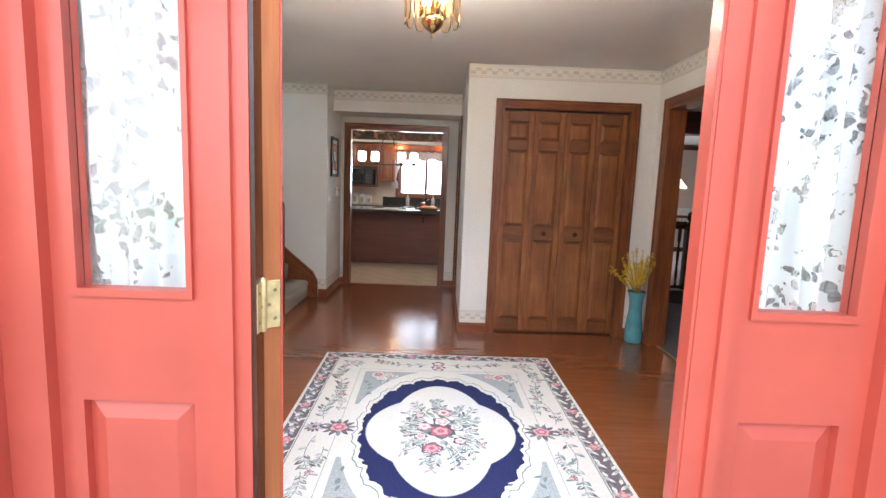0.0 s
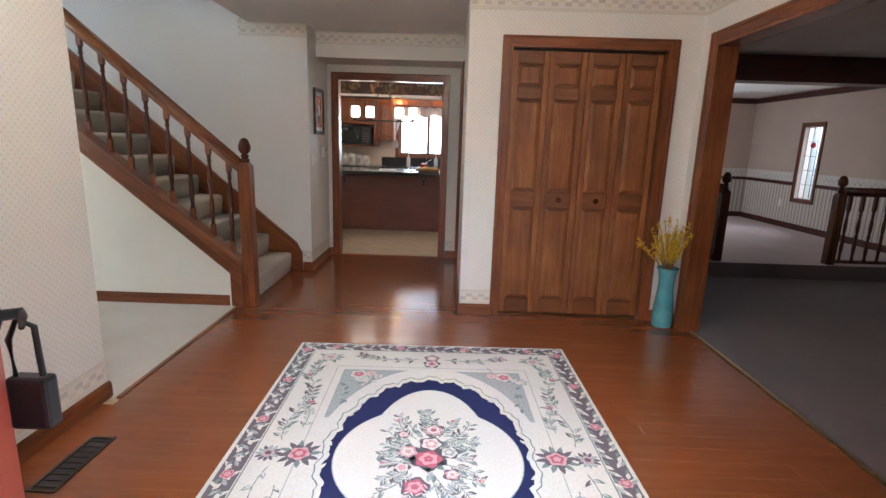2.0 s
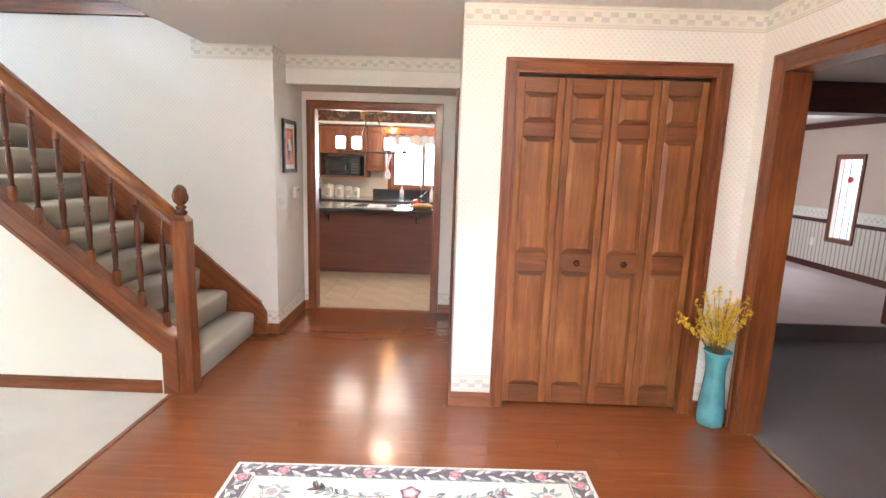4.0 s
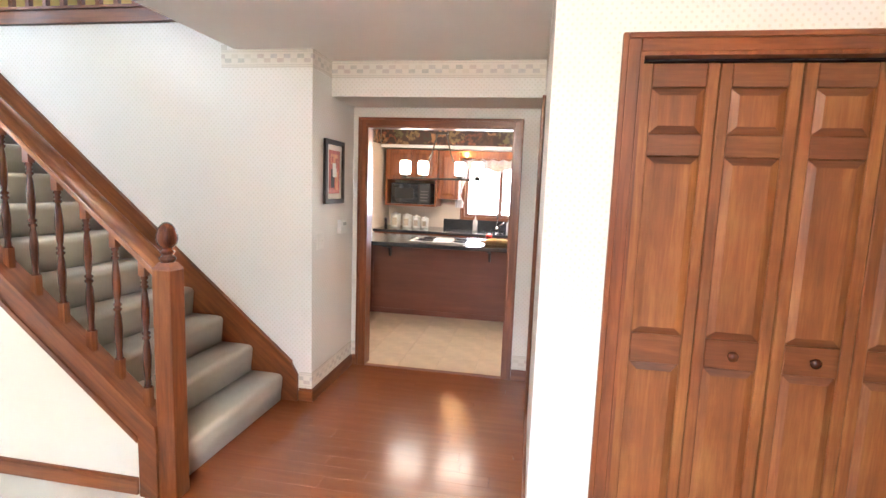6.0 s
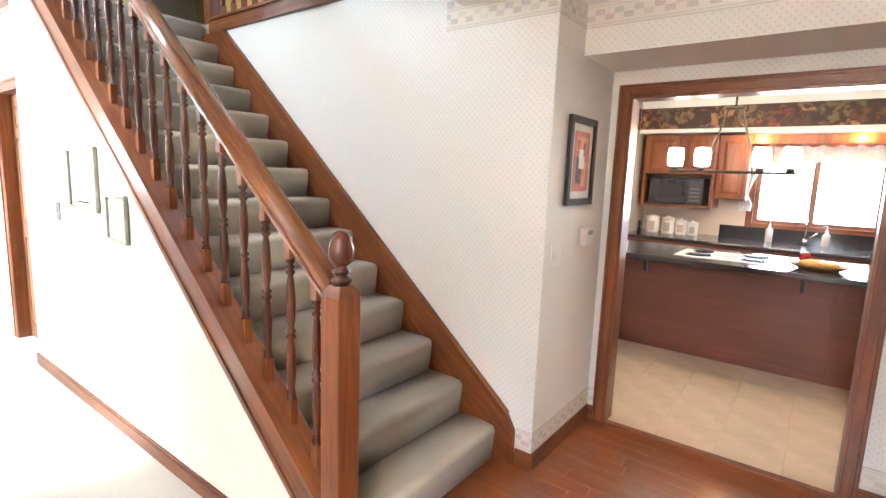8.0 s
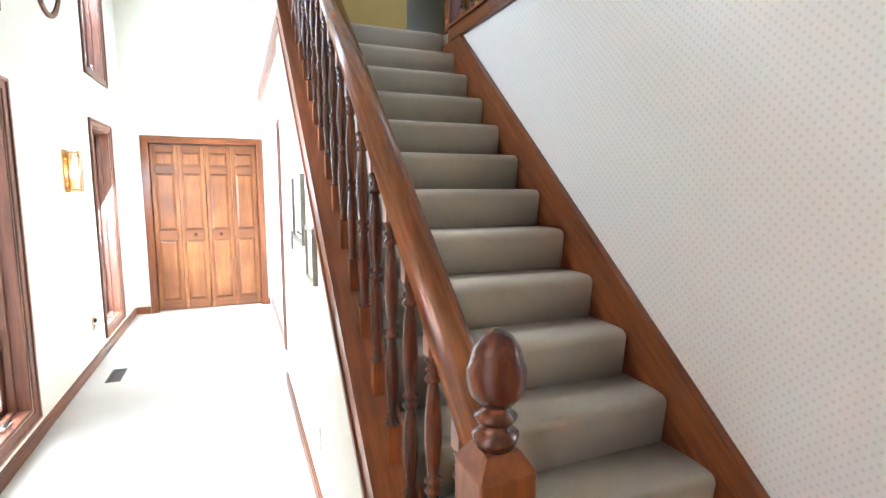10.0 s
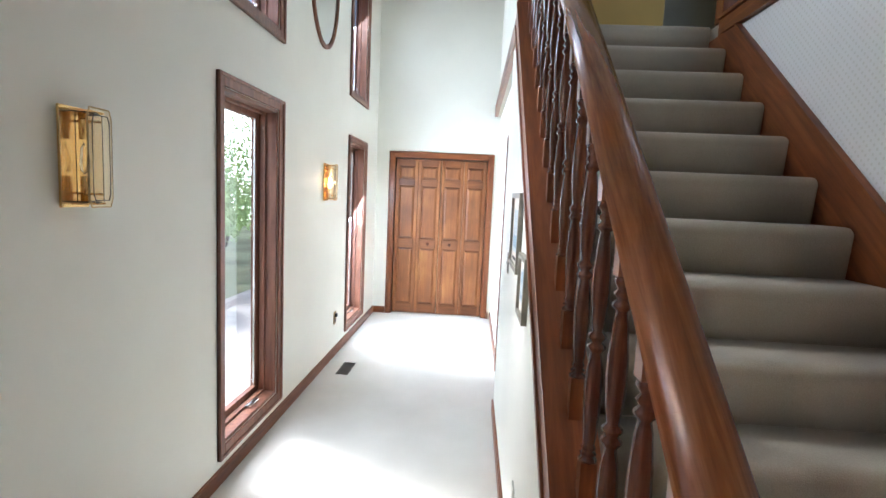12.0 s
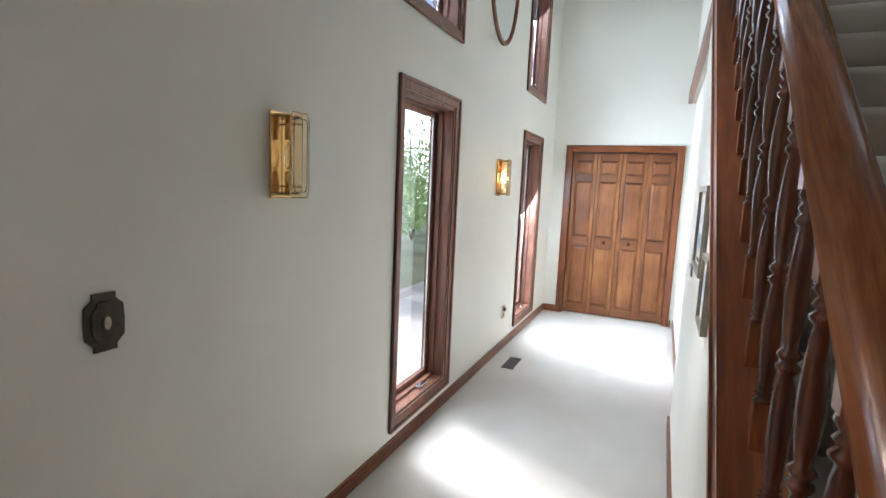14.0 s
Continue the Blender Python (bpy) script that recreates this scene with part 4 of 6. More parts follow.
def spray(bm, u, v, length, ang, bend, mats, z=0.0098, leaf_len=0.055, rose=None):
    """A curved woven stem with paired leaves and a bud at its tip."""
    n = 9
    step = length / n
    for k in range(n):
        a = ang + bend * (k / n - 0.3)
        sprig(bm, u, v, step * 1.25, 0.0035, a, 5, z)
        u, v = u + step * math.cos(a), v + step * math.sin(a)
        if k % 2 == 0 or rr.random() < 0.5:
            for sd in (-1, 1):
                if rr.random() < 0.85:
                    sprig(bm, u, v, leaf_len * rr.uniform(0.7, 1.15), leaf_len * rr.uniform(0.2, 0.27), a + sd * rr.uniform(0.55, 1.0), rr.choice(mats), z + 0.0003)
                    sprig(bm, u, v, leaf_len * 0.6, leaf_len * 0.07, a + sd * 0.78, 0, z + 0.0012)
    if rose:
        bloom(bm, u, v, rose, (6, 4, 3), z + 0.0006)


bm = bmesh.new()
band(bm, U - 0.02, V - 0.02, 0.088, 0.0091, 6)
band(bm, 0.755, 1.106, 0.006, 0.0092, 5)
band(bm, 0.562, 0.868, 0.004, 0.0092, 2)
rug_part("border_band", bm, "dark plum-grey outer band")
bm = bmesh.new()
for side in range(4):
    L = (V if side % 2 else U) - 0.035
    off = (U if side % 2 else V) - 0.064
    n = int(2 * L / 0.058)
    for i in range(n):
        t = -L + (i + 0.5) * 2 * L / n
        flip = 1 if i % 2 else -1
        for q, (dt, ds, ln, wd, mi) in enumerate(((0.0, 0.0, 0.066, 0.012, 0), (0.012, 0.022, 0.05, 0.012, 2), (-0.014, -0.02, 0.045, 0.013, 0), (0.02, -0.026, 0.036, 0.01, 5))):
            s_ = off + ds * flip
            tt = t + dt - 0.02
            a = flip * (0.75 if q < 2 else -0.5) + rr.uniform(-0.25, 0.25)
            if side % 2:
                u, v, a = s_ * (1 if side == 1 else -1), tt, math.pi / 2 - a
            else:
                u, v = tt, s_ * (1 if side == 0 else -1)
            sprig(bm, u, v, ln, wd, a, mi, 0.0099 + q * 0.0001)
        if i % 7 == 3:
            u, v = ((t, off), (off, t), (t, -off), (-off, t))[side]
            bloom(bm, u, v, 0.028, (4, 3, 4), 0.0106)
rug_part("band_leaves", bm)
for su in (-1, 1):
    for sv in (-1, 1):
        bm = bmesh.new()
        arc = [(0.527 * math.cos(a), 0.855 * math.sin(a)) for a in [0.353 + 0.95 * k / 14 for k in range(15)]]
        pts = [(0.517, 0.295)] + arc + [(0.14, 0.826), (0.517, 0.826)]
        lay(bm, [(u * su, v * sv) for u, v in pts], 0.0092, 2)
        for k in range(5):
            a = rr.uniform(-0.5, 0.5) + (math.pi if su > 0 else 0) * (k % 2) - sv * 0.9 * (1 if k % 2 else 0.6)
            spray(bm, su * 0.42, sv * 0.76, 0.12, a, 0.5, (0, 5, 0), 0.0099, 0.034)
        bloom(bm, su * 0.42, sv * 0.762, 0.045, (0, 4, 3, 4), 0.0112)
        bloom(bm, su * 0.35, sv * 0.775, 0.03, (4, 0, 4), 0.0112)
        for k in range(5):
            sprig(bm, su * 0.47, sv * (0.62 - 0.05 * k), 0.05, 0.012, rr.uniform(0, 6.28), 5, 0.0100)
        rug_part("spandrel", bm, "grey-blue corner field with a rose")
N = 264


def ring_out(a):
    r = 0.985 + 0.05 * abs(math.sin(11 * a)) - 0.022 * abs(math.sin(29 * a + 0.5))
    return 0.437 * r * math.cos(a), 0.698 * r * math.sin(a)


def ring_in(a):
    """Four lobes: the outer edge of two crossed ovals."""
    c, s_ = math.cos(a), math.sin(a)
    r = max(1 / math.hypot(c / 0.405, s_ / 0.40), 1 / math.hypot(c / 0.285, s_ / 0.585))
    return r * c, r * s_


for nm, grow, mi, z in (("scroll_edge", 1.07, 5, 0.0091), ("scroll_fill", 1.056, 0, 0.0094)):
    bm = bmesh.new()
    lay(bm, [(ring_out(2 * math.pi * i / N)[0] * grow, ring_out(2 * math.pi * i / N)[1] * grow) for i in range(N)], z, mi, 0.0003)
    rug_part(nm, bm)
bm = bmesh.new()
lay(bm, [ring_out(2 * math.pi * i / N) for i in range(N)], 0.0098, 1, 0.0004)
for k in range(22):
    a = 2 * math.pi * (k + 0.5) / 22
    u, v = ring_out(a)
    sprig(bm, u * 1.03, v * 1.03, 0.05, 0.012, a + math.pi + 0.9 * (1 if k % 2 else -1), 0, 0.0103)
rug_part("medallion_ring", bm, "navy scalloped medallion ring")
bm = bmesh.new()
lay(bm, [tuple(1.012 * c for c in ring_in(2 * math.pi * i / N)) for i in range(N)], 0.0102, 2, 0.0002)
lay(bm, [ring_in(2 * math.pi * i / N) for i in range(N)], 0.0104, 0, 0.0004)
rug_part("medallion_field", bm, "cream four-lobed medallion field")
bm = bmesh.new()
for k in range(22):
    a = 2 * math.pi * k / 22 + rr.uniform(-0.12, 0.12)
    ln = (0.1 + 0.11 * abs(math.sin(a))) * rr.uniform(0.75, 1.1)
    spray(bm, 0.09 * math.cos(a), 0.16 * math.sin(a), ln, a, rr.uniform(-0.8, 0.8), (5, 5, 2, 6), 0.0108, 0.05, 0.014 if k % 4 == 0 else None)
for k in range(34):
    a, d = rr.uniform(0, 6.28), math.sqrt(rr.random())
    sprig(bm, 0.13 * d * math.cos(a), 0.24 * d * math.sin(a), rr.uniform(0.05, 0.075), rr.uniform(0.014, 0.02), a + rr.uniform(-0.7, 0.7), rr.choice((5, 5, 2)), 0.0113)
for u, v, r, cols in ((0, -0.02, 0.075, (3, 4, 3, 4)), (0.02, 0.2, 0.052, (4, 0, 3)), (-0.05, -0.2, 0.058, (3, 4, 3)), (-0.09, 0.03, 0.052, (4, 0, 4)), (0.09, 0.03, 0.045, (0, 2, 0)), (0.01, 0.09, 0.055, (0, 4, 0)), (0.1, -0.12, 0.038, (4, 0, 4)), (-0.11, -0.08, 0.036, (0, 4)), (-0.12, 0.16, 0.03, (4, 0, 4))):
    bloom(bm, u, v, r, (6, *cols), 0.0116)
rug_part("bouquet", bm, "woven bouquet of red and pink roses")
bm = bmesh.new()
for su in (-1, 1):
    for k in range(12):
        a = k * math.pi / 6
        sprig(bm, su * 0.557 + 0.035 * math.cos(a), 0.035 * math.sin(a), 0.065, 0.016, a + 0.2, rr.choice((6, 5)), 0.0098)
        sprig(bm, su * 0.69 + 0.02 * math.cos(a), 0.02 * math.sin(a), 0.04, 0.011, a, rr.choice((6, 2)), 0.0098)
    bloom(bm, su * 0.557, 0.0, 0.058, (6, 4, 3, 4), 0.0106)
    bloom(bm, su * 0.69, 0.0, 0.028, (2, 4, 6), 0.0106)
    for sv in (-1, 1):
        for v0, ln, bd in ((0.09, 0.36, 0.9), (0.42, 0.34, -0.9), (0.74, 0.26, 0.8)):
            spray(bm, su * 0.66, sv * v0, ln, sv * math.pi / 2, bd * su * sv, (6, 5, 2, 5), 0.0098, 0.062, 0.02)
        spray(bm, su * 0.6, sv * 0.2, 0.2, sv * (math.pi / 2), -0.7 * su * sv, (5, 2), 0.0098, 0.045)
        for d in (-1, 1):
            spray(bm, d * 0.08, sv * 0.985, 0.36, 0 if d > 0 else math.pi, 0.7 * sv * d, (6, 5, 2, 5), 0.0098, 0.055, 0.016)
        for k in range(12):
            a = k * math.pi / 6
            sprig(bm, su * 0.63 + 0.03 * math.cos(a), sv * 0.985 + 0.03 * math.sin(a), 0.06, 0.014, a, rr.choice((2, 5, 0)), 0.0102)
        bloom(bm, su * 0.63, sv * 0.985, 0.05, (2, 0, 4, 2), 0.0106)
for sv in (-1, 1):
    bloom(bm, 0, sv * 1.0, 0.045, (6, 4, 0), 0.0106)
    bloom(bm, 0, sv * 0.92, 0.05, (6, 0, 4, 3), 0.0106)
rug_part("floral_sprays", bm, "plum and grey-green leaf sprays")

# ---- vase with yellow sprays ----
TEAL = plain("turquoise_glaze", (0.1, 0.33, 0.37), 0.12, vary=0.2, scale=9, coat=0.6)
vase = thing("vase", (2.122, 4.595, 0), "tall turquoise glazed floor vase in the corner", "vase")
part("body", lathe([(0.0, 0.0), (0.07, 0.001), (0.076, 0.01), (0.077, 0.05), (0.074, 0.12), (0.066, 0.2), (0.058, 0.28), (0.055, 0.34), (0.06, 0.4), (0.07, 0.44), (0.078, 0.455), (0.08, 0.462), (0.075, 0.464), (0.055, 0.42), (0.045, 0.3)], 28, (2.122, 4.595)), TEAL, vase)
YEL = plain("yellow_petals", (0.68, 0.46, 0.03), 0.6, vary=0.3, scale=60)
TWIG = plain("twig_bark", (0.22, 0.14, 0.06), 0.8, vary=0.3, scale=60)
fl = thing("forsythia_branches", (2.122, 4.595, 0.42), "bunch of yellow blossom branches standing in the vase", "flowers")
rf = random.Random(11)
for k in range(40):
    a = rf.uniform(0, 6.28)
    sp = rf.uniform(0.03, 0.17)
    h = rf.uniform(0.1, 0.4)
    if k < 3:
        a, sp, h = math.pi + rf.uniform(-0.5, 0.3), 0.24, rf.uniform(0.12, 0.24)
    dx, dy = math.cos(a) * sp, math.sin(a) * sp
    if 4.595 + dy > 4.68:
        dy = 0.075
    if dx > 0.075:
        dx = 0.075
    pts = [(2.122 + dx * 0.1, 4.595 + dy * 0.1, 0.4), (2.122 + dx * 0.4, 4.595 + dy * 0.4, 0.46 + h * 0.35), (2.122 + dx * 0.75, 4.595 + dy * 0.75, 0.46 + h * 0.75), (2.122 + dx, 4.595 + dy, 0.46 + h)]
    st_ = part("stem", tube(pts, [0.003, 0.0025, 0.002, 0.0012], 5), TWIG, fl)
    bm = bmesh.new()
    for q in range(30):
        t = rf.uniform(0.3, 1.0)
        i = min(2, int(t * 3))
        p = Vector(pts[i]).lerp(Vector(pts[i + 1]), t * 3 - i) + Vector((rf.uniform(-1, 1), rf.uniform(-1, 1), rf.uniform(-1, 1))) * 0.012
        s_ = rf.uniform(0.007, 0.014)
        mm = Matrix.Translation(p) @ Euler((rf.uniform(0, 6), rf.uniform(0, 6), rf.uniform(0, 6))).to_matrix().to_4x4()
        c0 = bm.verts.new(mm @ Vector((0, 0, -s_ * 0.4)))
        rg = [bm.verts.new(mm @ Vector((s_ * (1.0 if w % 2 == 0 else 0.4) * math.cos(w * math.pi / 4), s_ * (1.0 if w % 2 == 0 else 0.4) * math.sin(w * math.pi / 4), 0))) for w in range(8)]
        for w in range(8):
            bm.faces.new((c0, rg[w], rg[(w + 1) % 8]))
    part("blossoms", bm, YEL, st_)

# ---- pictures ----
MATB = plain("picture_mat", (0.75, 0.71, 0.62), 0.8, vary=0.04)
REDP = plain("print_red", (0.42, 0.07, 0.03), 0.6, vary=0.3, scale=25)
ORNP = plain("print_orange", (0.6, 0.24, 0.1), 0.6, vary=0.3, scale=25)
BLUP = plain("print_blue_grey", (0.25, 0.36, 0.45), 0.6, vary=0.25, scale=14)
PALP = plain("print_pale", (0.5, 0.57, 0.6), 0.6, vary=0.1, scale=14)
SILV = plain("silver_frame", (0.24, 0.22, 0.175), 0.45, 0.3, vary=0.2, scale=30)
DKFR = plain("dark_frame", (0.03, 0.024, 0.02), 0.6, vary=0.2, spec=0.15)


def picture(label, m, w, h, fw, fmat, inner, glazed=True):
    """Framed picture in local space: back on y=0, looking to -y, base at z=0."""
    th = thing("framed_picture", m.translation, label, "picture")

    def p(nm, bm, mat_):
        ob = new(nm, meshof(nm, bm, mat_))
        ob.parent = th
        ob.matrix_world = m
        return ob
    f = bmesh.new()
    for b in ((-w / 2, -w / 2 + fw, -0.022, -0.001, 0, h), (w / 2 - fw, w / 2, -0.022, -0.001, 0, h), (-w / 2 + fw, w / 2 - fw, -0.022, -0.001, 0, fw), (-w / 2 + fw, w / 2 - fw, -0.022, -0.001, h - fw, h)):
        box(f, *b)
    p("frame", f, fmat)
    p("mat", boxes((-w / 2 + fw, w / 2 - fw, -0.01, -0.001, fw, h - fw)), MATB)
    for i, (x0, x1, z0, z1, mt) in enumerate(inner):
        p("print", boxes((-w / 2 + w * x0, -w / 2 + w * x1, -0.0115 - 0.0007 * i, -0.0102, h * z0, h * z1)), mt)
    if not glazed:
        return th
    gl = p("glazing", boxes((-w / 2 + fw, w / 2 - fw, -0.0175, -0.0165, fw, h - fw)), GLASS)
    gl.visible_shadow = False
    return th


picture("black framed red print with a cream mat", pose(-0.95, 6.253, 1.382, 0, 0, 90), 0.35, 0.458, 0.034, DKFR,
        [(0.21, 0.79, 0.16, 0.84, REDP), (0.3, 0.7, 0.62, 0.78, ORNP), (0.32, 0.5, 0.25, 0.55, DKFR), (0.54, 0.68, 0.22, 0.5, ORNP), (0.4, 0.6, 0.42, 0.64, MATB), (0.34, 0.42, 0.64, 0.74, REDP), (0.56, 0.66, 0.56, 0.72, REDP)], False)
picture("silver framed pale landscape print", pose(-3.255, 4.715, 1.238), 0.43, 0.36, 0.024, SILV, [(0.2, 0.8, 0.22, 0.78, PALP), (0.24, 0.76, 0.28, 0.44, BLUP), (0.3, 0.7, 0.12, 0.15, DKFR)], False)
picture("small dark framed blue-grey print", pose(-2.8, 4.715, 1.103), 0.25, 0.25, 0.018, SILV, [(0.22, 0.78, 0.22, 0.78, PALP), (0.26, 0.74, 0.28, 0.72, BLUP), (0.36, 0.6, 0.36, 0.55, PALP)], False)

# ---- switches, thermostat, outlets, vents ----


def plate(name, label, cat, m, w, h, mat_, bits, bmat):
    th = thing(name, m.translation, label, cat)
    a = part("cover", rbox(-w / 2, w / 2, -(0.03 if cat == "thermostat" else 0.007), -0.0005, -h / 2, h / 2, 0.002, 1), mat_)
    a.parent, a.matrix_world = th, m
    for x, z, bw, bh, d in bits:
        b = part("toggle", rbox(x - bw / 2, x + bw / 2, -(0.03 if cat == "thermostat" else 0.007) - d, -(0.0301 if cat == "thermostat" else 0.0071), z - bh / 2, z + bh / 2, 0.001, 1), bmat)
        b.parent, b.matrix_world = th, m
    return th


plate("light_switch", "white double light switch on the papered wall", "switch", pose(-0.95, 6.03, 1.125, 0, 0, 90), 0.115, 0.115, WHITE, [(-0.023, 0, 0.011, 0.024, 0.008), (0.023, 0, 0.011, 0.024, 0.008)], WHITE)
plate("thermostat", "white wall thermostat with a small grey display", "thermostat", pose(-0.95, 6.41, 1.2, 0, 0, 90), 0.13, 0.1, WHITE, [(0.01, 0.022, 0.06, 0.025, 0.004)], plain("grey_display", (0.3, 0.33, 0.28), 0.3))
plate("wall_outlet", "brass wall outlet near the hall window", "outlet", pose(-5.43, 3.23, 0.37, 0, 0, 180), 0.075, 0.12, ABRASS, [(0, 0.026, 0.03, 0.03, 0.02), (0, -0.026, 0.03, 0.03, 0.003)], BLACK)
plate("wall_outlet", "cream wall outlet low under the stairs", "outlet", pose(-2.76, 4.715, 0.37), 0.07, 0.115, CREAM, [(0, 0.026, 0.03, 0.028, 0.002), (0, -0.026, 0.03, 0.028, 0.002)], WHITE)
plate("light_switch", "grey light switch beside the hall doorway", "switch", pose(-3.74, 4.715, 1.2), 0.07, 0.115, SILV, [(0, 0, 0.011, 0.024, 0.008)], WHITE)
plate("wall_outlet", "white wall outlet in the living room", "outlet", pose(5.87, 9.15, 0.55, 0, 0, -90), 0.07, 0.115, WHITE, [(0, 0.026, 0.03, 0.028, 0.002)], WHITE)
DIM_BUTTON = plain("pale_worn_button", (0.42, 0.36, 0.28), 0.35, vary=0.3, scale=60)
dp = thing("dimmer_plate", (-1.702, 3.23, 1.162), "dark bronze ornate switch plate with a pale oval button", "switch")
w, h = 0.05, 0.078
out = [(-w * 0.6, -h), (w * 0.6, -h), (w * 0.6, -h * 0.8), (w, -h * 0.55), (w * 1.05, 0), (w, h * 0.55), (w * 0.6, h * 0.8), (w * 0.6, h), (-w * 0.6, h), (-w * 0.6, h * 0.8), (-w, h * 0.55), (-w * 1.05, 0), (-w, -h * 0.55), (-w * 0.6, -h * 0.8)]
part("cover", prism([(-1.702 + a, 1.162 + b) for a, b in out], "y", 3.2305, 3.238), BRONZE, dp)
part("inner_plate", prism([(-1.702 + a * 0.7, 1.162 + b * 0.7) for a, b in out], "y", 3.238, 3.242), BRONZE, dp)
part("button", prism([(-1.702 + 0.009 * math.cos(i * math.pi / 8), 1.162 + 0.018 * math.sin(i * math.pi / 8)) for i in range(16)], "y", 3.242, 3.25), DIM_BUTTON, dp, "pale worn brass button")


def vent(label, x0, x1, y0, y1, z, along):
    th = thing("floor_vent", ((x0 + x1) / 2, (y0 + y1) / 2, z), label, "vent")
    e = 0.014
    part("frame", boxes((x0, x1, y0, y0 + e, z, z + 0.005), (x0, x1, y1 - e, y1, z, z + 0.005), (x0, x0 + e, y0 + e, y1 - e, z, z + 0.005), (x1 - e, x1, y0 + e, y1 - e, z, z + 0.005)), BRONZE, th)
    part("backing", boxes((x0 + e, x1 - e, y0 + e, y1 - e, z, z + 0.001)), BLACK, th)
    n = 9
    for i in range(n):
        if along == "y":
            t = y0 + e + (y1 - y0 - 2 * e) * (i + 0.5) / n
            part("slat", boxes((x0 + e, x1 - e, t - 0.005, t + 0.005, z + 0.001, z + 0.004)), BRONZE, th)
        else:
            t = x0 + e + (x1 - x0 - 2 * e) * (i + 0.5) / n
            part("slat", boxes((t - 0.005, t + 0.005, y0 + e, y1 - e, z + 0.001, z + 0.004)), BRONZE, th)
    return th


vent("dark metal floor vent in the wooden floor", -1.12, -1.01, 2.52, 2.88, 0.0012, "y")
vent("dark metal floor vent in the pale carpet", -5.24, -4.94, 3.385, 3.49, 0.0042, "x")

# ---- wall sconces and mirror ----
AMB = glass("amber_glass", (1.0, 0.86, 0.62), 0.05)
LIT = glow("lit_bulb", (1.0, 0.72, 0.38), 25)
DIM = plain("candle_tube", (0.75, 0.68, 0.5), 0.4)


def sconce(x, lit, label):
    z0, z1 = 1.482, 1.795
    th = thing("wall_sconce", (x, 3.23, z0), label, "wall lamp", "brass hall sconces")
    part("backplate", rbox(x - 0.055, x + 0.055, 3.2305, 3.242, z0, z1, 0.003), BRASS, th)
    part("side_plate", boxes((x - 0.055, x - 0.051, 3.242, 3.29, z0 + 0.02, z1 - 0.02), (x + 0.051, x + 0.055, 3.242, 3.29, z0 + 0.02, z1 - 0.02)), AMB, th, "amber glass side")
    for z in (z0 + 0.012, z1 - 0.018):
        part("shelf", prism([(x - 0.055, 3.242), (x + 0.055, 3.242), (x + 0.055, 3.27), (x + 0.035, 3.31), (x - 0.035, 3.31), (x - 0.055, 3.27)], "z", z, z + 0.006), BRASS, th)
    for z in (z0 + 0.018, z1 - 0.1):
        part("candle_holder", lathe([(0.012, z), (0.012, z + 0.08), (0.008, z + 0.082)], 10, (x, 3.272)), BRASS if not lit else DIM, th)
    part("bulb", lathe([(0.0, z0 + 0.105), (0.011, z0 + 0.115), (0.014, z0 + 0.145), (0.009, z0 + 0.185), (0.0, z0 + 0.205)], 12, (x, 3.272)), LIT if lit else GLASS, th)
    fr = part("front_glass", prism([(x - 0.04, z0 + 0.005), (x + 0.04, z0 + 0.005), (x + 0.05, z0 + 0.03), (x + 0.05, z1 - 0.03), (x + 0.04, z1 - 0.005), (x - 0.04, z1 - 0.005), (x - 0.05, z1 - 0.03), (x - 0.05, z0 + 0.03)], "y", 3.322, 3.328), AMB, th, "bevelled glass front")
    fr.visible_shadow = False
    rim = [(x - 0.04, z0 + 0.005), (x + 0.04, z0 + 0.005), (x + 0.05, z0 + 0.03), (x + 0.05, z1 - 0.03), (x + 0.04, z1 - 0.005), (x - 0.04, z1 - 0.005), (x - 0.05, z1 - 0.03), (x - 0.05, z0 + 0.03), (x - 0.04, z0 + 0.005)]
    part("glass_rim", tube([(u, 3.325, v) for u, v in rim], 0.0028, 6), ABRASS, fr)
    part("inner_line", tube([(x + (u - x) * 0.72, 3.3295, (z0 + z1) / 2 + (v - (z0 + z1) / 2) * 0.86) for u, v in rim], 0.0016, 5), BRONZE, fr)
    for sz, zz in ((1, z0 + 0.018), (-1, z1 - 0.018)):
        arc = [(x + 0.05 * math.cos(math.pi * k / 10), 3.243 + 0.066 * math.sin(math.pi * k / 10), zz) for k in range(11)]
        part("curved_band", tube(arc, 0.004, 6), BRONZE, th)
        part("reflector", prism([(x - 0.05 + 0.1 * k / 10, zz + sz * 0.055 * math.sin(math.pi * k / 10)) for k in range(11)], "y", 3.2425, 3.2445), BRASS, th)
    for z in (z0 + 0.045, z1 - 0.045):
        part("screw", tube([(x, 3.242, z), (x, 3.332, z)], 0.004, 8), BRASS, th)
    if lit:
        bulb("sconce_light", (x, 3.30, z0 + 0.15), 2.2, 0.02)


sconce(-2.36, False, "brass and glass wall sconce, unlit")
sconce(-5.04, True, "brass and glass wall sconce, lit warm")
mir = thing("oval_mirror", (-4.93, 3.23, 3.25), "oval wall mirror in a stained wooden frame high up", "mirror")
bm = bmesh.new()
rings = []
for rw, d in ((1.0, 0.0), (1.0, 0.02), (0.95, 0.026), (0.9, 0.014)):
    rings.append([bm.verts.new((-4.93 + 0.37 * (1 - (1 - rw) * 1.0) * math.cos(a), 3.231 + d, 3.25 + 0.55 * (1 - (1 - rw) * 0.67) * math.sin(a))) for a in [2 * math.pi * i / 48 for i in range(48)]])
for a, b in zip(rings, rings[1:]):
    for i in range(48):
        bm.faces.new((a[i], b[i], b[(i + 1) % 48], a[(i + 1) % 48]))
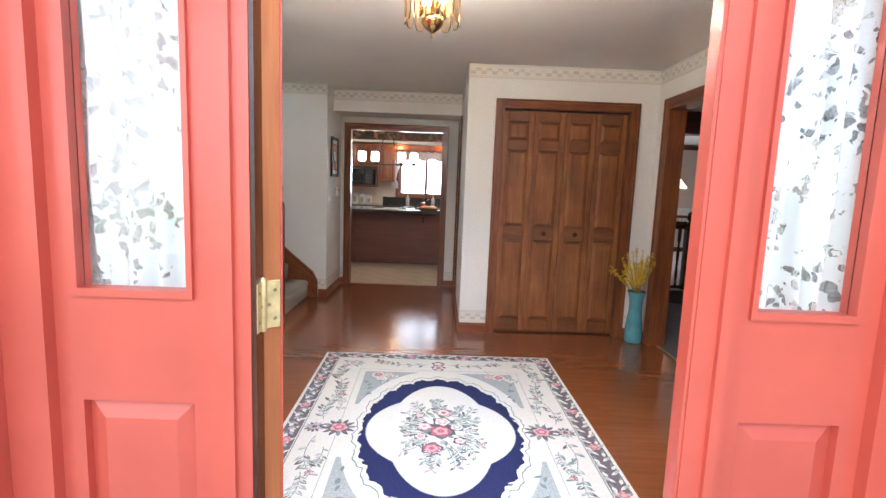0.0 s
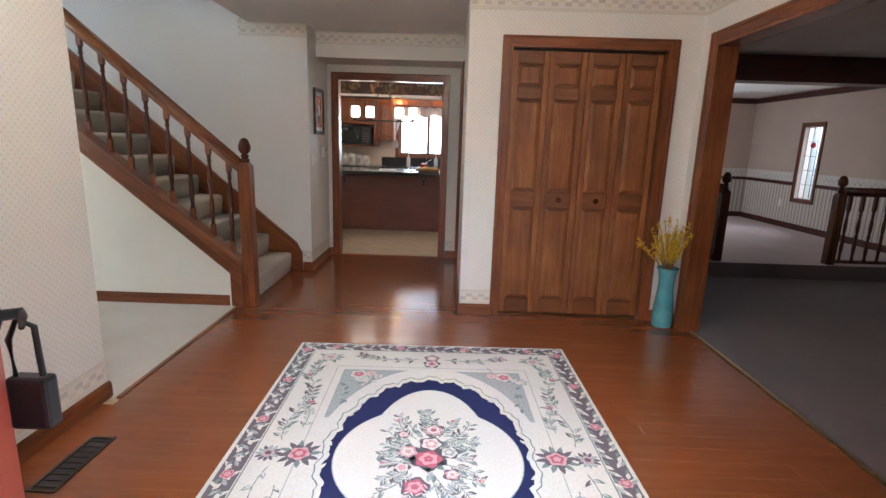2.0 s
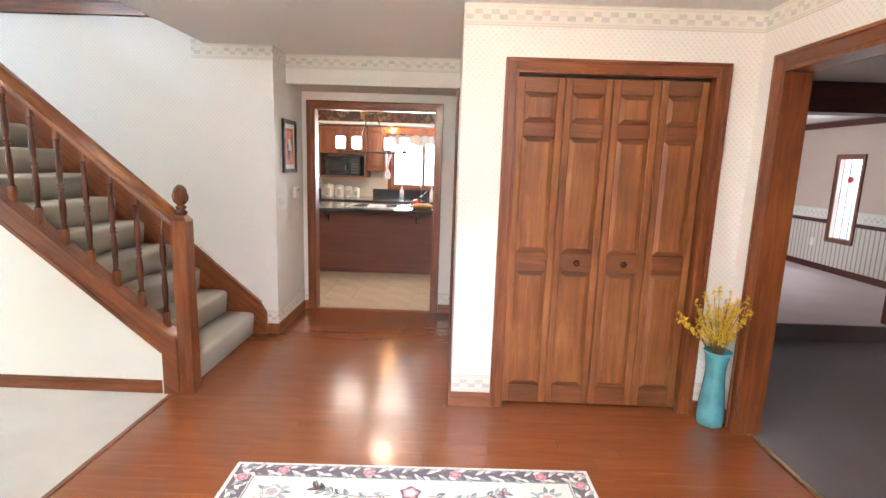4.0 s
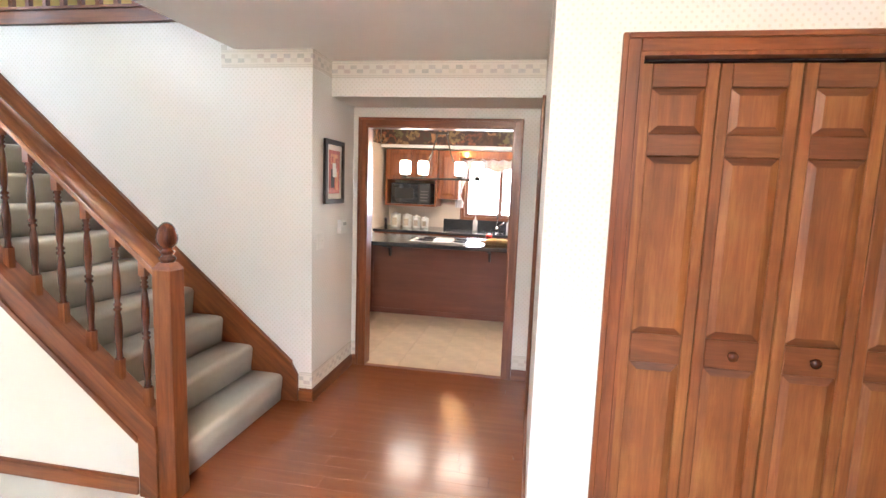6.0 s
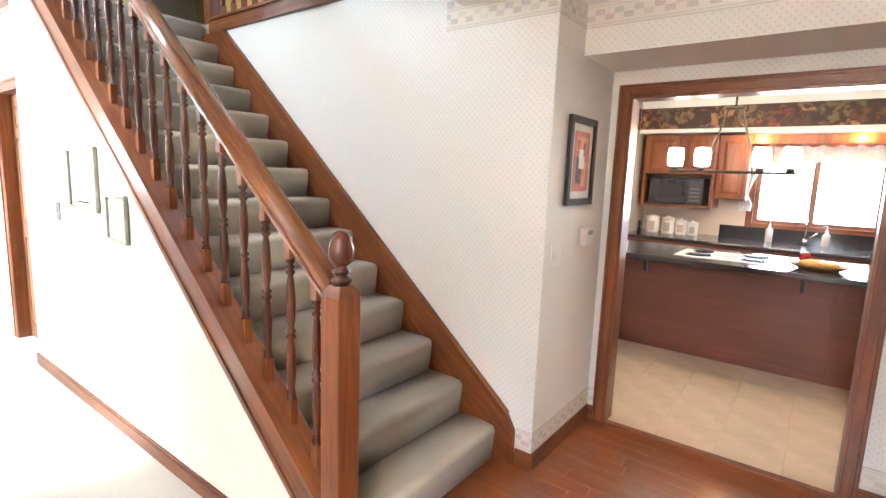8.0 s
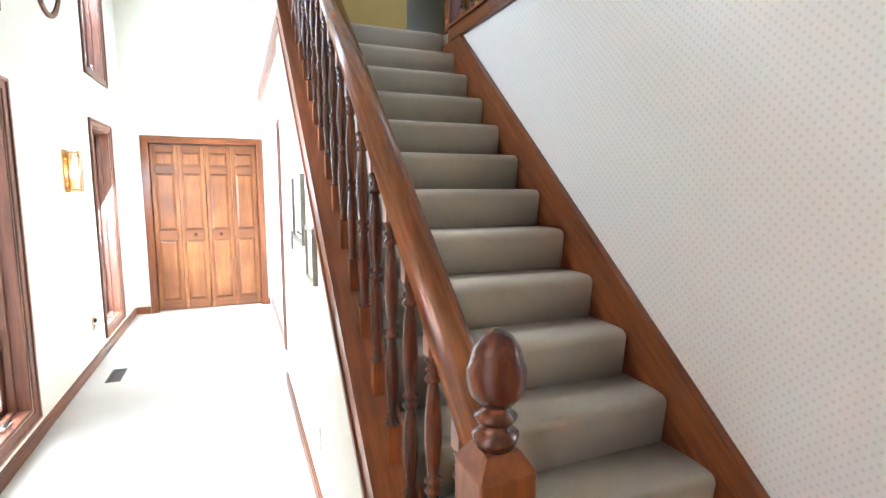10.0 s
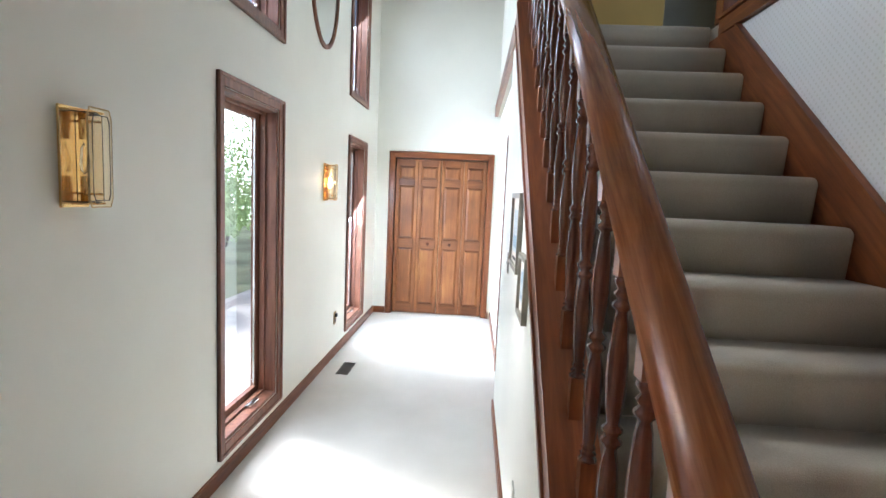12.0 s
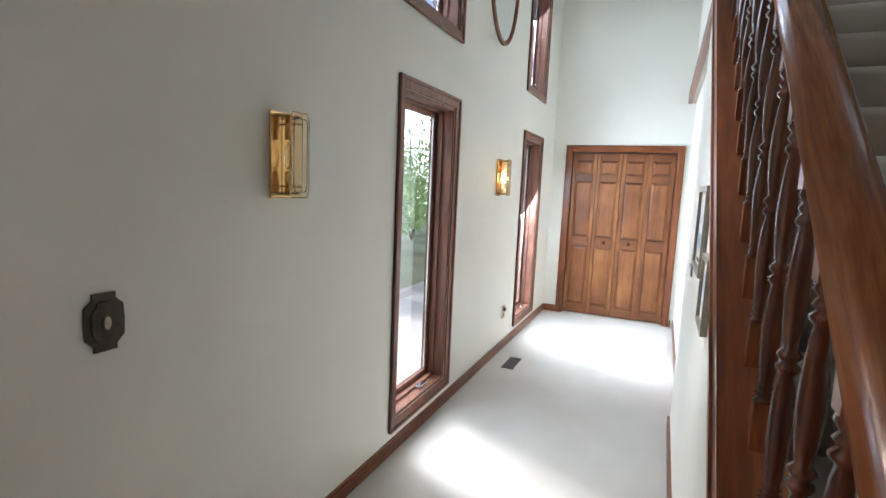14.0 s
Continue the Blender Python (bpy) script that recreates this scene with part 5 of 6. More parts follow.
bmesh.ops.recalc_face_normals(bm, faces=bm.faces[:])
part("frame", bm, W_V, mir)
part("mirror_glass", prism([(-4.93 + 0.345 * math.cos(2 * math.pi * i / 48), 3.25 + 0.52 * math.sin(2 * math.pi * i / 48)) for i in range(48)], "y", 3.2315, 3.24), plain("silvered_glass", (0.85, 0.87, 0.86), 0.02, 1.0, vary=0.01), mir)

# ---- foyer chandelier ----
ch = thing("ceiling_lamp", (0.278, 2.5, 2.39), "lit brass ceiling lamp with amber glass panes", "ceiling lamp")
CX, CY = 0.278, 2.5
part("canopy", lathe([(0.0, 2.389), (0.07, 2.388), (0.072, 2.375), (0.05, 2.36), (0.02, 2.35), (0.018, 2.33)], 24, (CX, CY)), BRASS, ch)
part("top_plate", lathe([(0.0, 2.303), (0.05, 2.301), (0.053, 2.291), (0.05, 2.285), (0.0, 2.285)], 24, (CX, CY)), BRASS, ch)
for i in range(12):
    a = 2 * math.pi * i / 12
    pm = pose(CX, CY, 0, 0, 0, math.degrees(a)) @ pose(0.118, 0, 0, 0, 0, 90)
    g = prism([(-0.026, 2.063), (-0.014, 2.033), (0.014, 2.033), (0.026, 2.063), (0.026, 2.263), (0.014, 2.293), (-0.014, 2.293), (-0.026, 2.263)], "y", -0.003, 0.003)
    bmesh.ops.transform(g, matrix=pm, verts=g.verts[:])
    part("glass_panel", g, AMB, ch).visible_shadow = False
for i in range(4):
    a = 2 * math.pi * i / 4 + 0.4
    x, y = CX + 0.05 * math.cos(a), CY + 0.05 * math.sin(a)
    part("candle", lathe([(0.011, 2.063), (0.011, 2.123)], 10, (x, y)), BRASS, ch)
    part("bulb", lathe([(0.0, 2.123), (0.013, 2.138), (0.015, 2.158), (0.008, 2.198), (0.0, 2.218)], 12, (x, y)), LIT, ch)
part("bottom_bowl", lathe([(0.0, 1.973), (0.004, 1.975), (0.006, 1.985), (0.003, 1.993), (0.012, 2.003), (0.03, 2.015), (0.045, 2.033), (0.05, 2.048), (0.048, 2.053), (0.0, 2.058)], 24, (CX, CY)), BRASS, ch)
part("stem", tube([(CX, CY, 2.053), (CX, CY, 2.36)], 0.006), BRASS, ch)
bulb("ceiling_lamp_light", (CX, CY, 2.2), 84, 0.06, (1.0, 0.84, 0.64))

# ---- lace in the sidelights ----
m_lace, nt, bs = nodes("white_lace")
u, z, vec = uvz(nt)
lm = nt.nodes.new("ShaderNodeMapping")
lm.inputs["Scale"].default_value = (1, 0.3, 0.62)
nt.links.new(vec, lm.inputs["Vector"])
wob = nt.nodes.new("ShaderNodeTexNoise")
wob.inputs["Scale"].default_value = 38
nt.links.new(vec, wob.inputs["Vector"])
sc_ = nt.nodes.new("ShaderNodeVectorMath")
sc_.operation = "SCALE"
sc_.inputs["Scale"].default_value = 0.03
nt.links.new(wob.outputs["Color"], sc_.inputs[0])
ad_ = nt.nodes.new("ShaderNodeVectorMath")
nt.links.new(lm.outputs[0], ad_.inputs[0])
nt.links.new(sc_.outputs[0], ad_.inputs[1])
vo = nt.nodes.new("ShaderNodeTexVoronoi")
vo.inputs["Scale"].default_value = 52
nt.links.new(ad_.outputs[0], vo.inputs["Vector"])
vo2 = nt.nodes.new("ShaderNodeTexVoronoi")
vo2.inputs["Scale"].default_value = 12
nt.links.new(ad_.outputs[0], vo2.inputs["Vector"])
ringed = mathn(nt, "MULTIPLY", mathn(nt, "GREATER_THAN", vo2.outputs["Distance"], 0.24), mathn(nt, "LESS_THAN", vo2.outputs["Distance"], 0.66))
hole = mathn(nt, "MULTIPLY", mathn(nt, "LESS_THAN", vo.outputs["Distance"], 0.43), ringed)
net = noisen(nt, vec, 260, 1)
alpha = mathn(nt, "SUBTRACT", mathn(nt, "ADD", 0.84, mathn(nt, "MULTIPLY", net, 0.26)), mathn(nt, "MULTIPLY", hole, 0.7))
nt.links.new(mathn(nt, "MINIMUM", alpha, 1.0), bs.inputs["Alpha"])
bs.inputs["Base Color"].default_value = (0.8, 0.79, 0.75, 1)
bs.inputs["Roughness"].default_value = 0.9
bump(nt, bs, noisen(nt, vec, 150, 3), 0.4, 0.003)
for x0, x1, ph in ((-0.416, -0.1165, 0.0), (0.9485, 1.2376, 1.0)):
    lc = thing("lace_curtain", ((x0 + x1) / 2, 1.29, 1.06), "white gathered lace curtain behind the sidelight glass", "curtain", "lace curtains at the front door")
    bm = bmesh.new()
    nx, nz = 48, 14
    grid = [[bm.verts.new((x0 + (x1 - x0) * i / nx + 0.004 * math.sin(k * 0.9 + i * 0.3), 1.29 + 0.026 * math.sin(i * 0.62 + ph + 0.6 * math.sin(i * 0.21)) + 0.006 * math.sin(i * 0.37 + k * 0.35), 1.09 + (0.98 * k / nz) + 0.004 * math.sin(i * 0.8))) for i in range(nx + 1)] for k in range(nz + 1)]
    for k in range(nz):
        for i in range(nx):
            f = bm.faces.new((grid[k][i], grid[k][i + 1], grid[k + 1][i + 1], grid[k + 1][i]))
            f.smooth = True
    part("lace", bm, m_lace, lc)
    part("rod", tube([(x0 - 0.02, 1.29, 2.075), (x1 + 0.02, 1.29, 2.075)], 0.006), BRASS, lc)

# ---- kitchen ----
CAB = wood("cabinet_cherry_wood", (0.13, 0.035, 0.012), (0.24, 0.07, 0.02), (0.36, 0.13, 0.04), axis="z", rough=0.3)
TOP = plain("dark_laminate", (0.03, 0.03, 0.032), 0.14, vary=0.4, scale=120, coat=0.3)
isl = thing("kitchen_island", (-0.3, 8.6, 0), "dark reddish wooden kitchen island with a polished top", "island")
part("body", boxes((-2.3, 1.7, 8.45, 8.95, 0, 0.865)), W_ISL, isl)
part("kick_board", boxes((-2.3, 1.7, 8.442, 8.4495, 0, 0.06)), W_ISL, isl)
for x in (-2.3, -1.35, 0.3, 1.68):
    part("edge_strip", boxes((x - 0.02, x + 0.02, 8.44, 8.4495, 0.06, 0.865)), W_ISL, isl)
for x in (-1.12, 0.06, 1.1):
    part("bracket", prism([(8.44, 0.70), (8.44, 0.864), (8.12, 0.864), (8.12, 0.84), (8.38, 0.80), (8.41, 0.70)], "x", x - 0.012, x + 0.012), BLACK, isl)
part("worktop", rbox(-2.35, 1.75, 8.0, 8.98, 0.866, 0.91, 0.008), TOP, isl, "dark polished laminate worktop")
ck = thing("cooktop", (-0.5, 8.45, 0.911), "white electric cooktop with dark coil burners", "cooktop")
part("tray", rbox(-0.85, -0.1, 8.2, 8.72, 0.9105, 0.918, 0.004), plain("white_enamel", (0.75, 0.75, 0.74), 0.15), ck)
for x, y, r in ((-0.68, 8.33, 0.09), (-0.28, 8.33, 0.075), (-0.68, 8.58, 0.075), (-0.28, 8.58, 0.09)):
    part("drip_pan", lathe([(0.0, 0.9185), (r + 0.012, 0.9185), (r + 0.014, 0.923), (r, 0.921)], 20, (x, y)), STEEL, ck)
    part("coil", tube([(x + r * (1 - t / 42) * math.cos(t * 0.6), y + r * (1 - t / 42) * math.sin(t * 0.6), 0.928) for t in range(38)], 0.006, 6), BLACK, ck)
bk = thing("bread_basket", (0.12, 8.3, 0.911), "oval basket with bread and a red apple", "basket")
WICK = plain("wicker", (0.36, 0.2, 0.08), 0.7, vary=0.4, scale=80, bumps=0.6, bscale=120)
bm = lathe([(0.0, 0.912), (0.1, 0.912), (0.15, 0.945), (0.155, 0.95), (0.14, 0.945), (0.09, 0.925)], 24, (0, 0))
bmesh.ops.transform(bm, matrix=Matrix.Translation((0.14, 8.3, 0)) @ Matrix.Diagonal((1.25, 0.8, 1, 1)), verts=bm.verts[:])
part("basket", bm, WICK, bk)
for x, y, s_, c in ((0.1, 8.3, 1.0, (0.55, 0.3, 0.1)), (0.2, 8.28, 0.8, (0.6, 0.38, 0.14))):
    bm = bmesh.new()
    bmesh.ops.create_icosphere(bm, subdivisions=2, radius=0.06)
    bmesh.ops.transform(bm, matrix=Matrix.Translation((x, y, 0.955)) @ Matrix.Diagonal((1.5 * s_, 0.8, 0.55, 1)), verts=bm.verts[:])
    part("loaf", bm, plain("bread_crust_%d" % int(s_ * 10), c, 0.7, vary=0.3, scale=30), bk)
part("apple", lathe([(0.0, 0.972), (0.025, 0.972), (0.036, 0.99), (0.036, 1.01), (0.025, 1.03), (0.006, 1.028), (0.0, 1.022)], 14, (0.05, 8.33)), plain("red_apple", (0.5, 0.03, 0.02), 0.25), bk)

bc = thing("kitchen_counter", (0.3, 10.0, 0), "dark worktop on reddish base cabinets under the window", "counter")
part("body", boxes((-1.74, 2.8, 9.72, KY - 0.002, 0, 0.86)), CAB, bc)
part("worktop", rbox(-1.745, 2.8, 9.66, KY - 0.002, 0.861, 0.9, 0.006), TOP, bc)
part("backsplash", boxes((-0.85, 2.8, KY - 0.03, KY - 0.002, 0.9, 1.04)), TOP, bc)
mc = thing("microwave_cabinet", (-1.3, 10.2, 1.25), "reddish wooden wall cabinet holding the microwave", "cabinet")
part("shelf", boxes((-1.68, -0.90, 10.02, KY - 0.002, 1.235, 1.26)), CAB, mc)
part("side", boxes((-1.68, -1.655, 10.05, KY - 0.002, 1.26, 2.07)), CAB, mc)
part("side", boxes((-0.925, -0.90, 10.05, KY - 0.002, 1.26, 2.07)), CAB, mc)
part("box", boxes((-1.655, -0.925, 10.06, KY - 0.002, 1.62, 2.07)), CAB, mc)
for a, b in ((-1.65, -1.295), (-1.285, -0.93)):
    d = part("door", rbox(a, b, 10.04, 10.0598, 1.63, 2.06, 0.003), CAB, mc)
    bm = bmesh.new()
    raised(bm, a + 0.05, b - 0.05, 1.68, 2.01, 10.0395, 0, 0.03, 0.008)
    part("panel", bm, CAB, d)
mw = thing("microwave", (-1.3, 10.2, 1.26), "black microwave oven on the cabinet shelf", "microwave")
part("case", rbox(-1.6, -1.0, 10.08, 10.45, 1.262, 1.575, 0.008), BLACK, mw)
part("door_glass", boxes((-1.58, -1.19, 10.074, 10.0795, 1.29, 1.55)), plain("dark_glass", (0.02, 0.02, 0.022), 0.06, coat=0.5), mw)
part("window", boxes((-1.54, -1.25, 10.071, 10.0738, 1.34, 1.5)), plain("grey_mesh_glass", (0.035, 0.033, 0.03), 0.2), mw)
part("keypad", boxes((-1.16, -1.02, 10.074, 10.0795, 1.29, 1.55)), plain("keypad", (0.05, 0.05, 0.05), 0.4), mw)
for i in range(4):
    part("key_row", boxes((-1.145, -1.035, 10.072, 10.0738, 1.31 + i * 0.045, 1.325 + i * 0.045)), plain("key_grey_%d" % i, (0.16, 0.16, 0.15), 0.5), mw)
nc = thing("wall_cabinet", (-0.72, 10.2, 1.36), "reddish wooden wall cabinet beside the window", "cabinet")
part("box", boxes((-0.895, -0.585, 10.16, KY - 0.002, 1.35, 2.07)), CAB, nc)
d = part("door", rbox(-0.89, -0.59, 10.14, 10.1598, 1.36, 2.06, 0.003), CAB, nc)
bm = bmesh.new()
raised(bm, -0.84, -0.64, 1.41, 2.0, 10.1395, 0, 0.03, 0.01)
part("panel", bm, CAB, d)
pel = thing("window_pelmet", (0.6, 10.2, 2.0), "reddish wooden pelmet board over the kitchen window", "pelmet")
part("board", boxes((-0.584, 2.8, 10.2, 10.22, 1.975, 2.075)), CAB, pel)
m_fruit, nt, bs = nodes("fruit_border_paper")
u, z, vec = uvz(nt)
v1 = nt.nodes.new("ShaderNodeTexVoronoi")
v1.inputs["Scale"].default_value = 6
nt.links.new(vec, v1.inputs["Vector"])
c1 = ramp(nt, v1.outputs["Color"], ((0.2, (0.05, 0.04, 0.03)), (0.45, (0.32, 0.1, 0.04)), (0.62, (0.48, 0.24, 0.1)), (0.8, (0.14, 0.13, 0.05))))
nz_ = noisen(nt, vec, 15, 4)
nt.links.new(mixc(nt, mathn(nt, "MINIMUM", mathn(nt, "MAXIMUM", mathn(nt, "MULTIPLY", mathn(nt, "SUBTRACT", nz_, 0.46), 7.0), 0.0), 0.85), (0.06, 0.03, 0.022), c1), bs.inputs["Base Color"])
bs.inputs["Roughness"].default_value = 0.6
struct("kitchen_soffit", boxes((-1.74, 2.9, 9.98, KY, 2.10, 2.45), (-1.85, -1.75, 8.0, 9.0, 2.10, 2.45)), CEIL, "white kitchen soffit over the cabinets", "soffit")
struct("fruit_border", boxes((-1.738, 2.9, 9.9765, 9.9795, 2.13, 2.37)), m_fruit, "dark fruit patterned paper border", "border")
struct("fruit_border_side", boxes((-1.755, -1.7525, 8.0, 8.999, 2.13, 2.37), (-1.7498, -1.746, 9.001, 9.97, 2.13, 2.37)), m_fruit, "dark fruit patterned paper border", "border")
struct("soffit_trim", boxes((-1.742, 2.9, 9.965, 10.0, 2.085, 2.0995)), WHITE, "white trim under the soffit", "trim")
kw = thing("window_kitchen", (0.05, KY, 1.087), "wide kitchen window with a wooden mullion", "window", "", "structure")
part("frame", boxes((-0.53, -0.48, KY + 0.02, KY + 0.09, 1.087, 1.96), (0.57, 0.62, KY + 0.02, KY + 0.09, 1.087, 1.96), (-0.48, 0.57, KY + 0.02, KY + 0.09, 1.087, 1.13), (-0.48, 0.57, KY + 0.02, KY + 0.09, 1.92, 1.96)), W_WIN, kw)
part("mullion", boxes((-0.01, 0.05, KY + 0.02, KY + 0.09, 1.13, 1.92)), W_WIN, kw)
for a, b in ((-0.48, -0.01), (0.05, 0.57)):
    part("pane", boxes((a, b, KY + 0.05, KY + 0.055, 1.13, 1.92)), GLASS, kw).visible_shadow = False
casing("kitchen_window_casing", "y", KY, -0.018, -0.53, 0.62, 1.96, z0=1.022, sill=True, label="stained wooden casing round the kitchen window")
kc = thing("kitchen_curtain", (0.05, KY - 0.05, 1.7), "white ruffled valance and tied side curtain", "curtain")
SHEER = plain("white_curtain", (0.8, 0.8, 0.82), 0.9, vary=0.15, scale=30)
bm = bmesh.new()
nx = 60
rows_ = [[bm.verts.new((-0.62 + 1.34 * i / nx, KY - 0.05 + 0.015 * math.sin(i * 1.1), zz + (0.025 * math.sin(i * 0.42) if zz < 1.9 else 0.012 * math.sin(i * 0.9)))) for i in range(nx + 1)] for zz in (1.8, 1.88, 1.96)]
for a, b in zip(rows_, rows_[1:]):
    for i in range(nx):
        bm.faces.new((a[i], a[i + 1], b[i + 1], b[i])).smooth = True
part("valance", bm, SHEER, kc)
bm = bmesh.new()
rows_ = [[bm.verts.new((-0.64 + wd * i / 12 + off, KY - 0.06 + 0.014 * math.sin(i * 1.7), zz)) for i in range(13)] for zz, wd, off in ((1.92, 0.16, 0), (1.7, 0.14, 0), (1.5, 0.09, -0.02), (1.4, 0.07, -0.02), (1.3, 0.13, -0.03), (1.22, 0.12, -0.03))]
for a, b in zip(rows_, rows_[1:]):
    for i in range(12):
        bm.faces.new((a[i], a[i + 1], b[i + 1], b[i])).smooth = True
part("side_curtain", bm, SHEER, kc)
for i, (x, w) in enumerate(((-1.55, 0.075), (-1.37, 0.07), (-1.22, 0.062), (-1.09, 0.055))):
    cn = thing("canister", (x, 10.2, 0.9), "white ceramic canister on the counter", "canister", "white canisters")
    h = w * 2.4
    part("jar", lathe([(0.0, 0.901), (w * 0.95, 0.902), (w, 0.91), (w, 0.9 + h), (w * 0.92, 0.905 + h), (0.0, 0.905 + h)], 20, (x, 10.2)), WHITE, cn)
    part("lid", lathe([(w * 1.02, 0.905 + h), (w * 1.02, 0.92 + h), (w * 0.4, 0.93 + h), (w * 0.2, 0.945 + h), (0.0, 0.947 + h)], 20, (x, 10.2)), WHITE, cn)
    part("panel", boxes((x - w * 0.5, x + w * 0.5, 10.2 - w - 0.003, 10.2 - w * 0.8, 0.93, 0.9 + h * 0.8)), plain("canister_print_%d" % i, (0.5, 0.42, 0.33), 0.5), cn)
kb = thing("pepper_mill", (-1.68, 10.1, 0.9), "dark pepper mill on the counter", "pepper mill")
part("body", lathe([(0.0, 0.901), (0.022, 0.902), (0.022, 0.93), (0.015, 0.96), (0.02, 1.0), (0.02, 1.03), (0.0, 1.04)], 12, (-1.68, 10.1)), BLACK, kb)
fa = thing("kitchen_faucet", (0.0, 10.35, 0.9), "chrome kitchen faucet at the window", "faucet")
part("base", lathe([(0.0, 0.901), (0.03, 0.902), (0.026, 0.95), (0.014, 0.96)], 14, (0.0, 10.35)), STEEL, fa)
part("spout", tube([(0.0, 10.35, 0.95), (0.0, 10.35, 1.12), (0.0, 10.31, 1.17), (0.0, 10.22, 1.17), (0.0, 10.17, 1.12)], 0.012), STEEL, fa)
part("lever", tube([(0.02, 10.35, 0.96), (0.1, 10.34, 1.03)], 0.008), STEEL, fa)
for x, c, h, nm in ((-0.33, (0.75, 0.75, 0.76), 0.2, "white"), (0.18, (0.72, 0.72, 0.72), 0.18, "pale")):
    so = thing("soap_bottle", (x, 10.3, 0.9), "%s soap bottle beside the sink" % nm, "bottle")
    part("bottle", lathe([(0.0, 0.901), (0.035, 0.902), (0.036, 0.9 + h * 0.7), (0.015, 0.9 + h * 0.8), (0.012, 0.9 + h)], 14, (x, 10.3)), plain("soap_" + nm, c, 0.3), so)
    part("pump", tube([(x, 10.3, 0.9 + h), (x, 10.3, 0.94 + h), (x - 0.03, 10.28, 0.94 + h)], 0.006), WHITE, so)
kl = thing("kitchen_pendant", (-0.54, 8.4, 2.45), "dark iron bar pendant with lit white glass shades", "pendant lamp")
KL = glow("lit_white_glass", (1.0, 0.9, 0.76), 5)
part("canopy", lathe([(0.0, 2.449), (0.06, 2.448), (0.05, 2.425), (0.01, 2.42)], 16, (-0.54, 8.4)), BRONZE, kl)
part("stem", tube([(-0.54, 8.4, 2.42), (-0.54, 8.4, 2.14)], 0.008), BRONZE, kl)
part("hub", rbox(-0.61, -0.47, 8.38, 8.42, 2.12, 2.145, 0.005), BRONZE, kl)
for dx in (-0.05, 0.05):
    part("arm", tube([(-0.54 + dx, 8.4, 2.13), (-0.54 + dx * 2.2, 8.4, 1.9), (-0.54 + dx * 4.4, 8.4, 1.64)], 0.008), BRONZE, kl)
part("bar", rbox(-1.0, -0.08, 8.38, 8.42, 1.61, 1.632, 0.006), BRONZE, kl)
for x in (-0.955, -0.745, -0.32, -0.12):
    sh = part("shade", lathe([(0.0, 1.662), (0.05, 1.664), (0.062, 1.68), (0.064, 1.78), (0.056, 1.815), (0.04, 1.818)], 18, (x, 8.4)), KL, kl, "glowing white glass shade")
    part("holder", lathe([(0.03, 1.632), (0.03, 1.661)], 12, (x, 8.4)), BRONZE, sh)
    bulb("pendant_light", (x, 8.4, 1.9), 2.2, 0.05, (1.0, 0.78, 0.55))
for x, y in ((-1.1, 8.0), (-0.3, 8.0), (0.5, 8.0), (-0.6, 9.4), (0.35, 9.4)):
    dl = thing("downlight", (x, y, 2.45), "round recessed ceiling light, lit", "ceiling light", "kitchen downlights")
    part("rim", lathe([(0.085, 2.449), (0.09, 2.44), (0.07, 2.442)], 20, (x, y)), WHITE, dl)
    part("lens", lathe([(0.0, 2.4445), (0.069, 2.4445), (0.069, 2.4485), (0.0, 2.4485)], 20, (x, y)), glow("lit_lens", (1.0, 0.82, 0.58), 9), dl)
for x in (-0.3, 0.5):
    bulb("downlight_lamp", (x, 8.0, 2.4), 9, 0.06, (1.0, 0.74, 0.5))
bulb("pelmet_light", (-0.5, 10.1, 2.02), 3.5, 0.03, (1.0, 0.55, 0.2))
bulb("pelmet_light", (0.35, 10.12, 2.02), 3, 0.03, (1.0, 0.55, 0.2))

# ---- raised room beyond the living room ----
struct("ceiling_beam", boxes((2.45, 5.865, 6.1, 6.32, 2.03, 2.278)), W_DARK, "dark red-brown beam across the ceiling", "beam")
CHAIR = W_DARK
struct("chair_rail", boxes((5.845, 5.87, 6.2, 8.4, 0.85, 0.9), (5.845, 5.87, 8.9, 10.175, 0.85, 0.9), (2.45, 5.845, 10.175, 10.2, 0.85, 0.9)), W_DARK, "dark wooden chair rail along the walls", "trim")
struct("crown_moulding", boxes((5.82, 5.87, 6.32, 10.15, 2.18, 2.26), (2.45, 5.87, 10.15, 10.2, 2.18, 2.26)), W_DARK, "dark wooden moulding high on the walls", "trim")
struct("raised_baseboard", boxes((5.855, 5.87, 6.3, 10.185, 0.17, 0.26), (2.45, 5.87, 10.185, 10.2, 0.17, 0.26)), W_DARK, "dark wooden baseboard of the raised room", "baseboard")
m_str, nt, bs = nodes("striped_wainscot_paper")
u, z, vec = uvz(nt)
sw_ = mathn(nt, "GREATER_THAN", mathn(nt, "FRACT", mathn(nt, "DIVIDE", u, 0.075)), 0.72)
nt.links.new(mixc(nt, sw_, (0.66, 0.6, 0.52), (0.36, 0.3, 0.27)), bs.inputs["Base Color"])
bs.inputs["Roughness"].default_value = 0.7
struct("wainscot", boxes((5.8665, 5.869, 6.3, 8.4, 0.26, 0.85), (5.8665, 5.869, 8.9, 10.18, 0.26, 0.85), (5.8665, 5.869, 8.4, 8.9, 0.26, 0.595), (2.45, 5.86, 10.197, 10.199, 0.26, 0.85)), m_str, "striped paper below the chair rail", "wainscot")
BORD_R = border_paper("border_paper_raised_room", 0.9, 0.15)
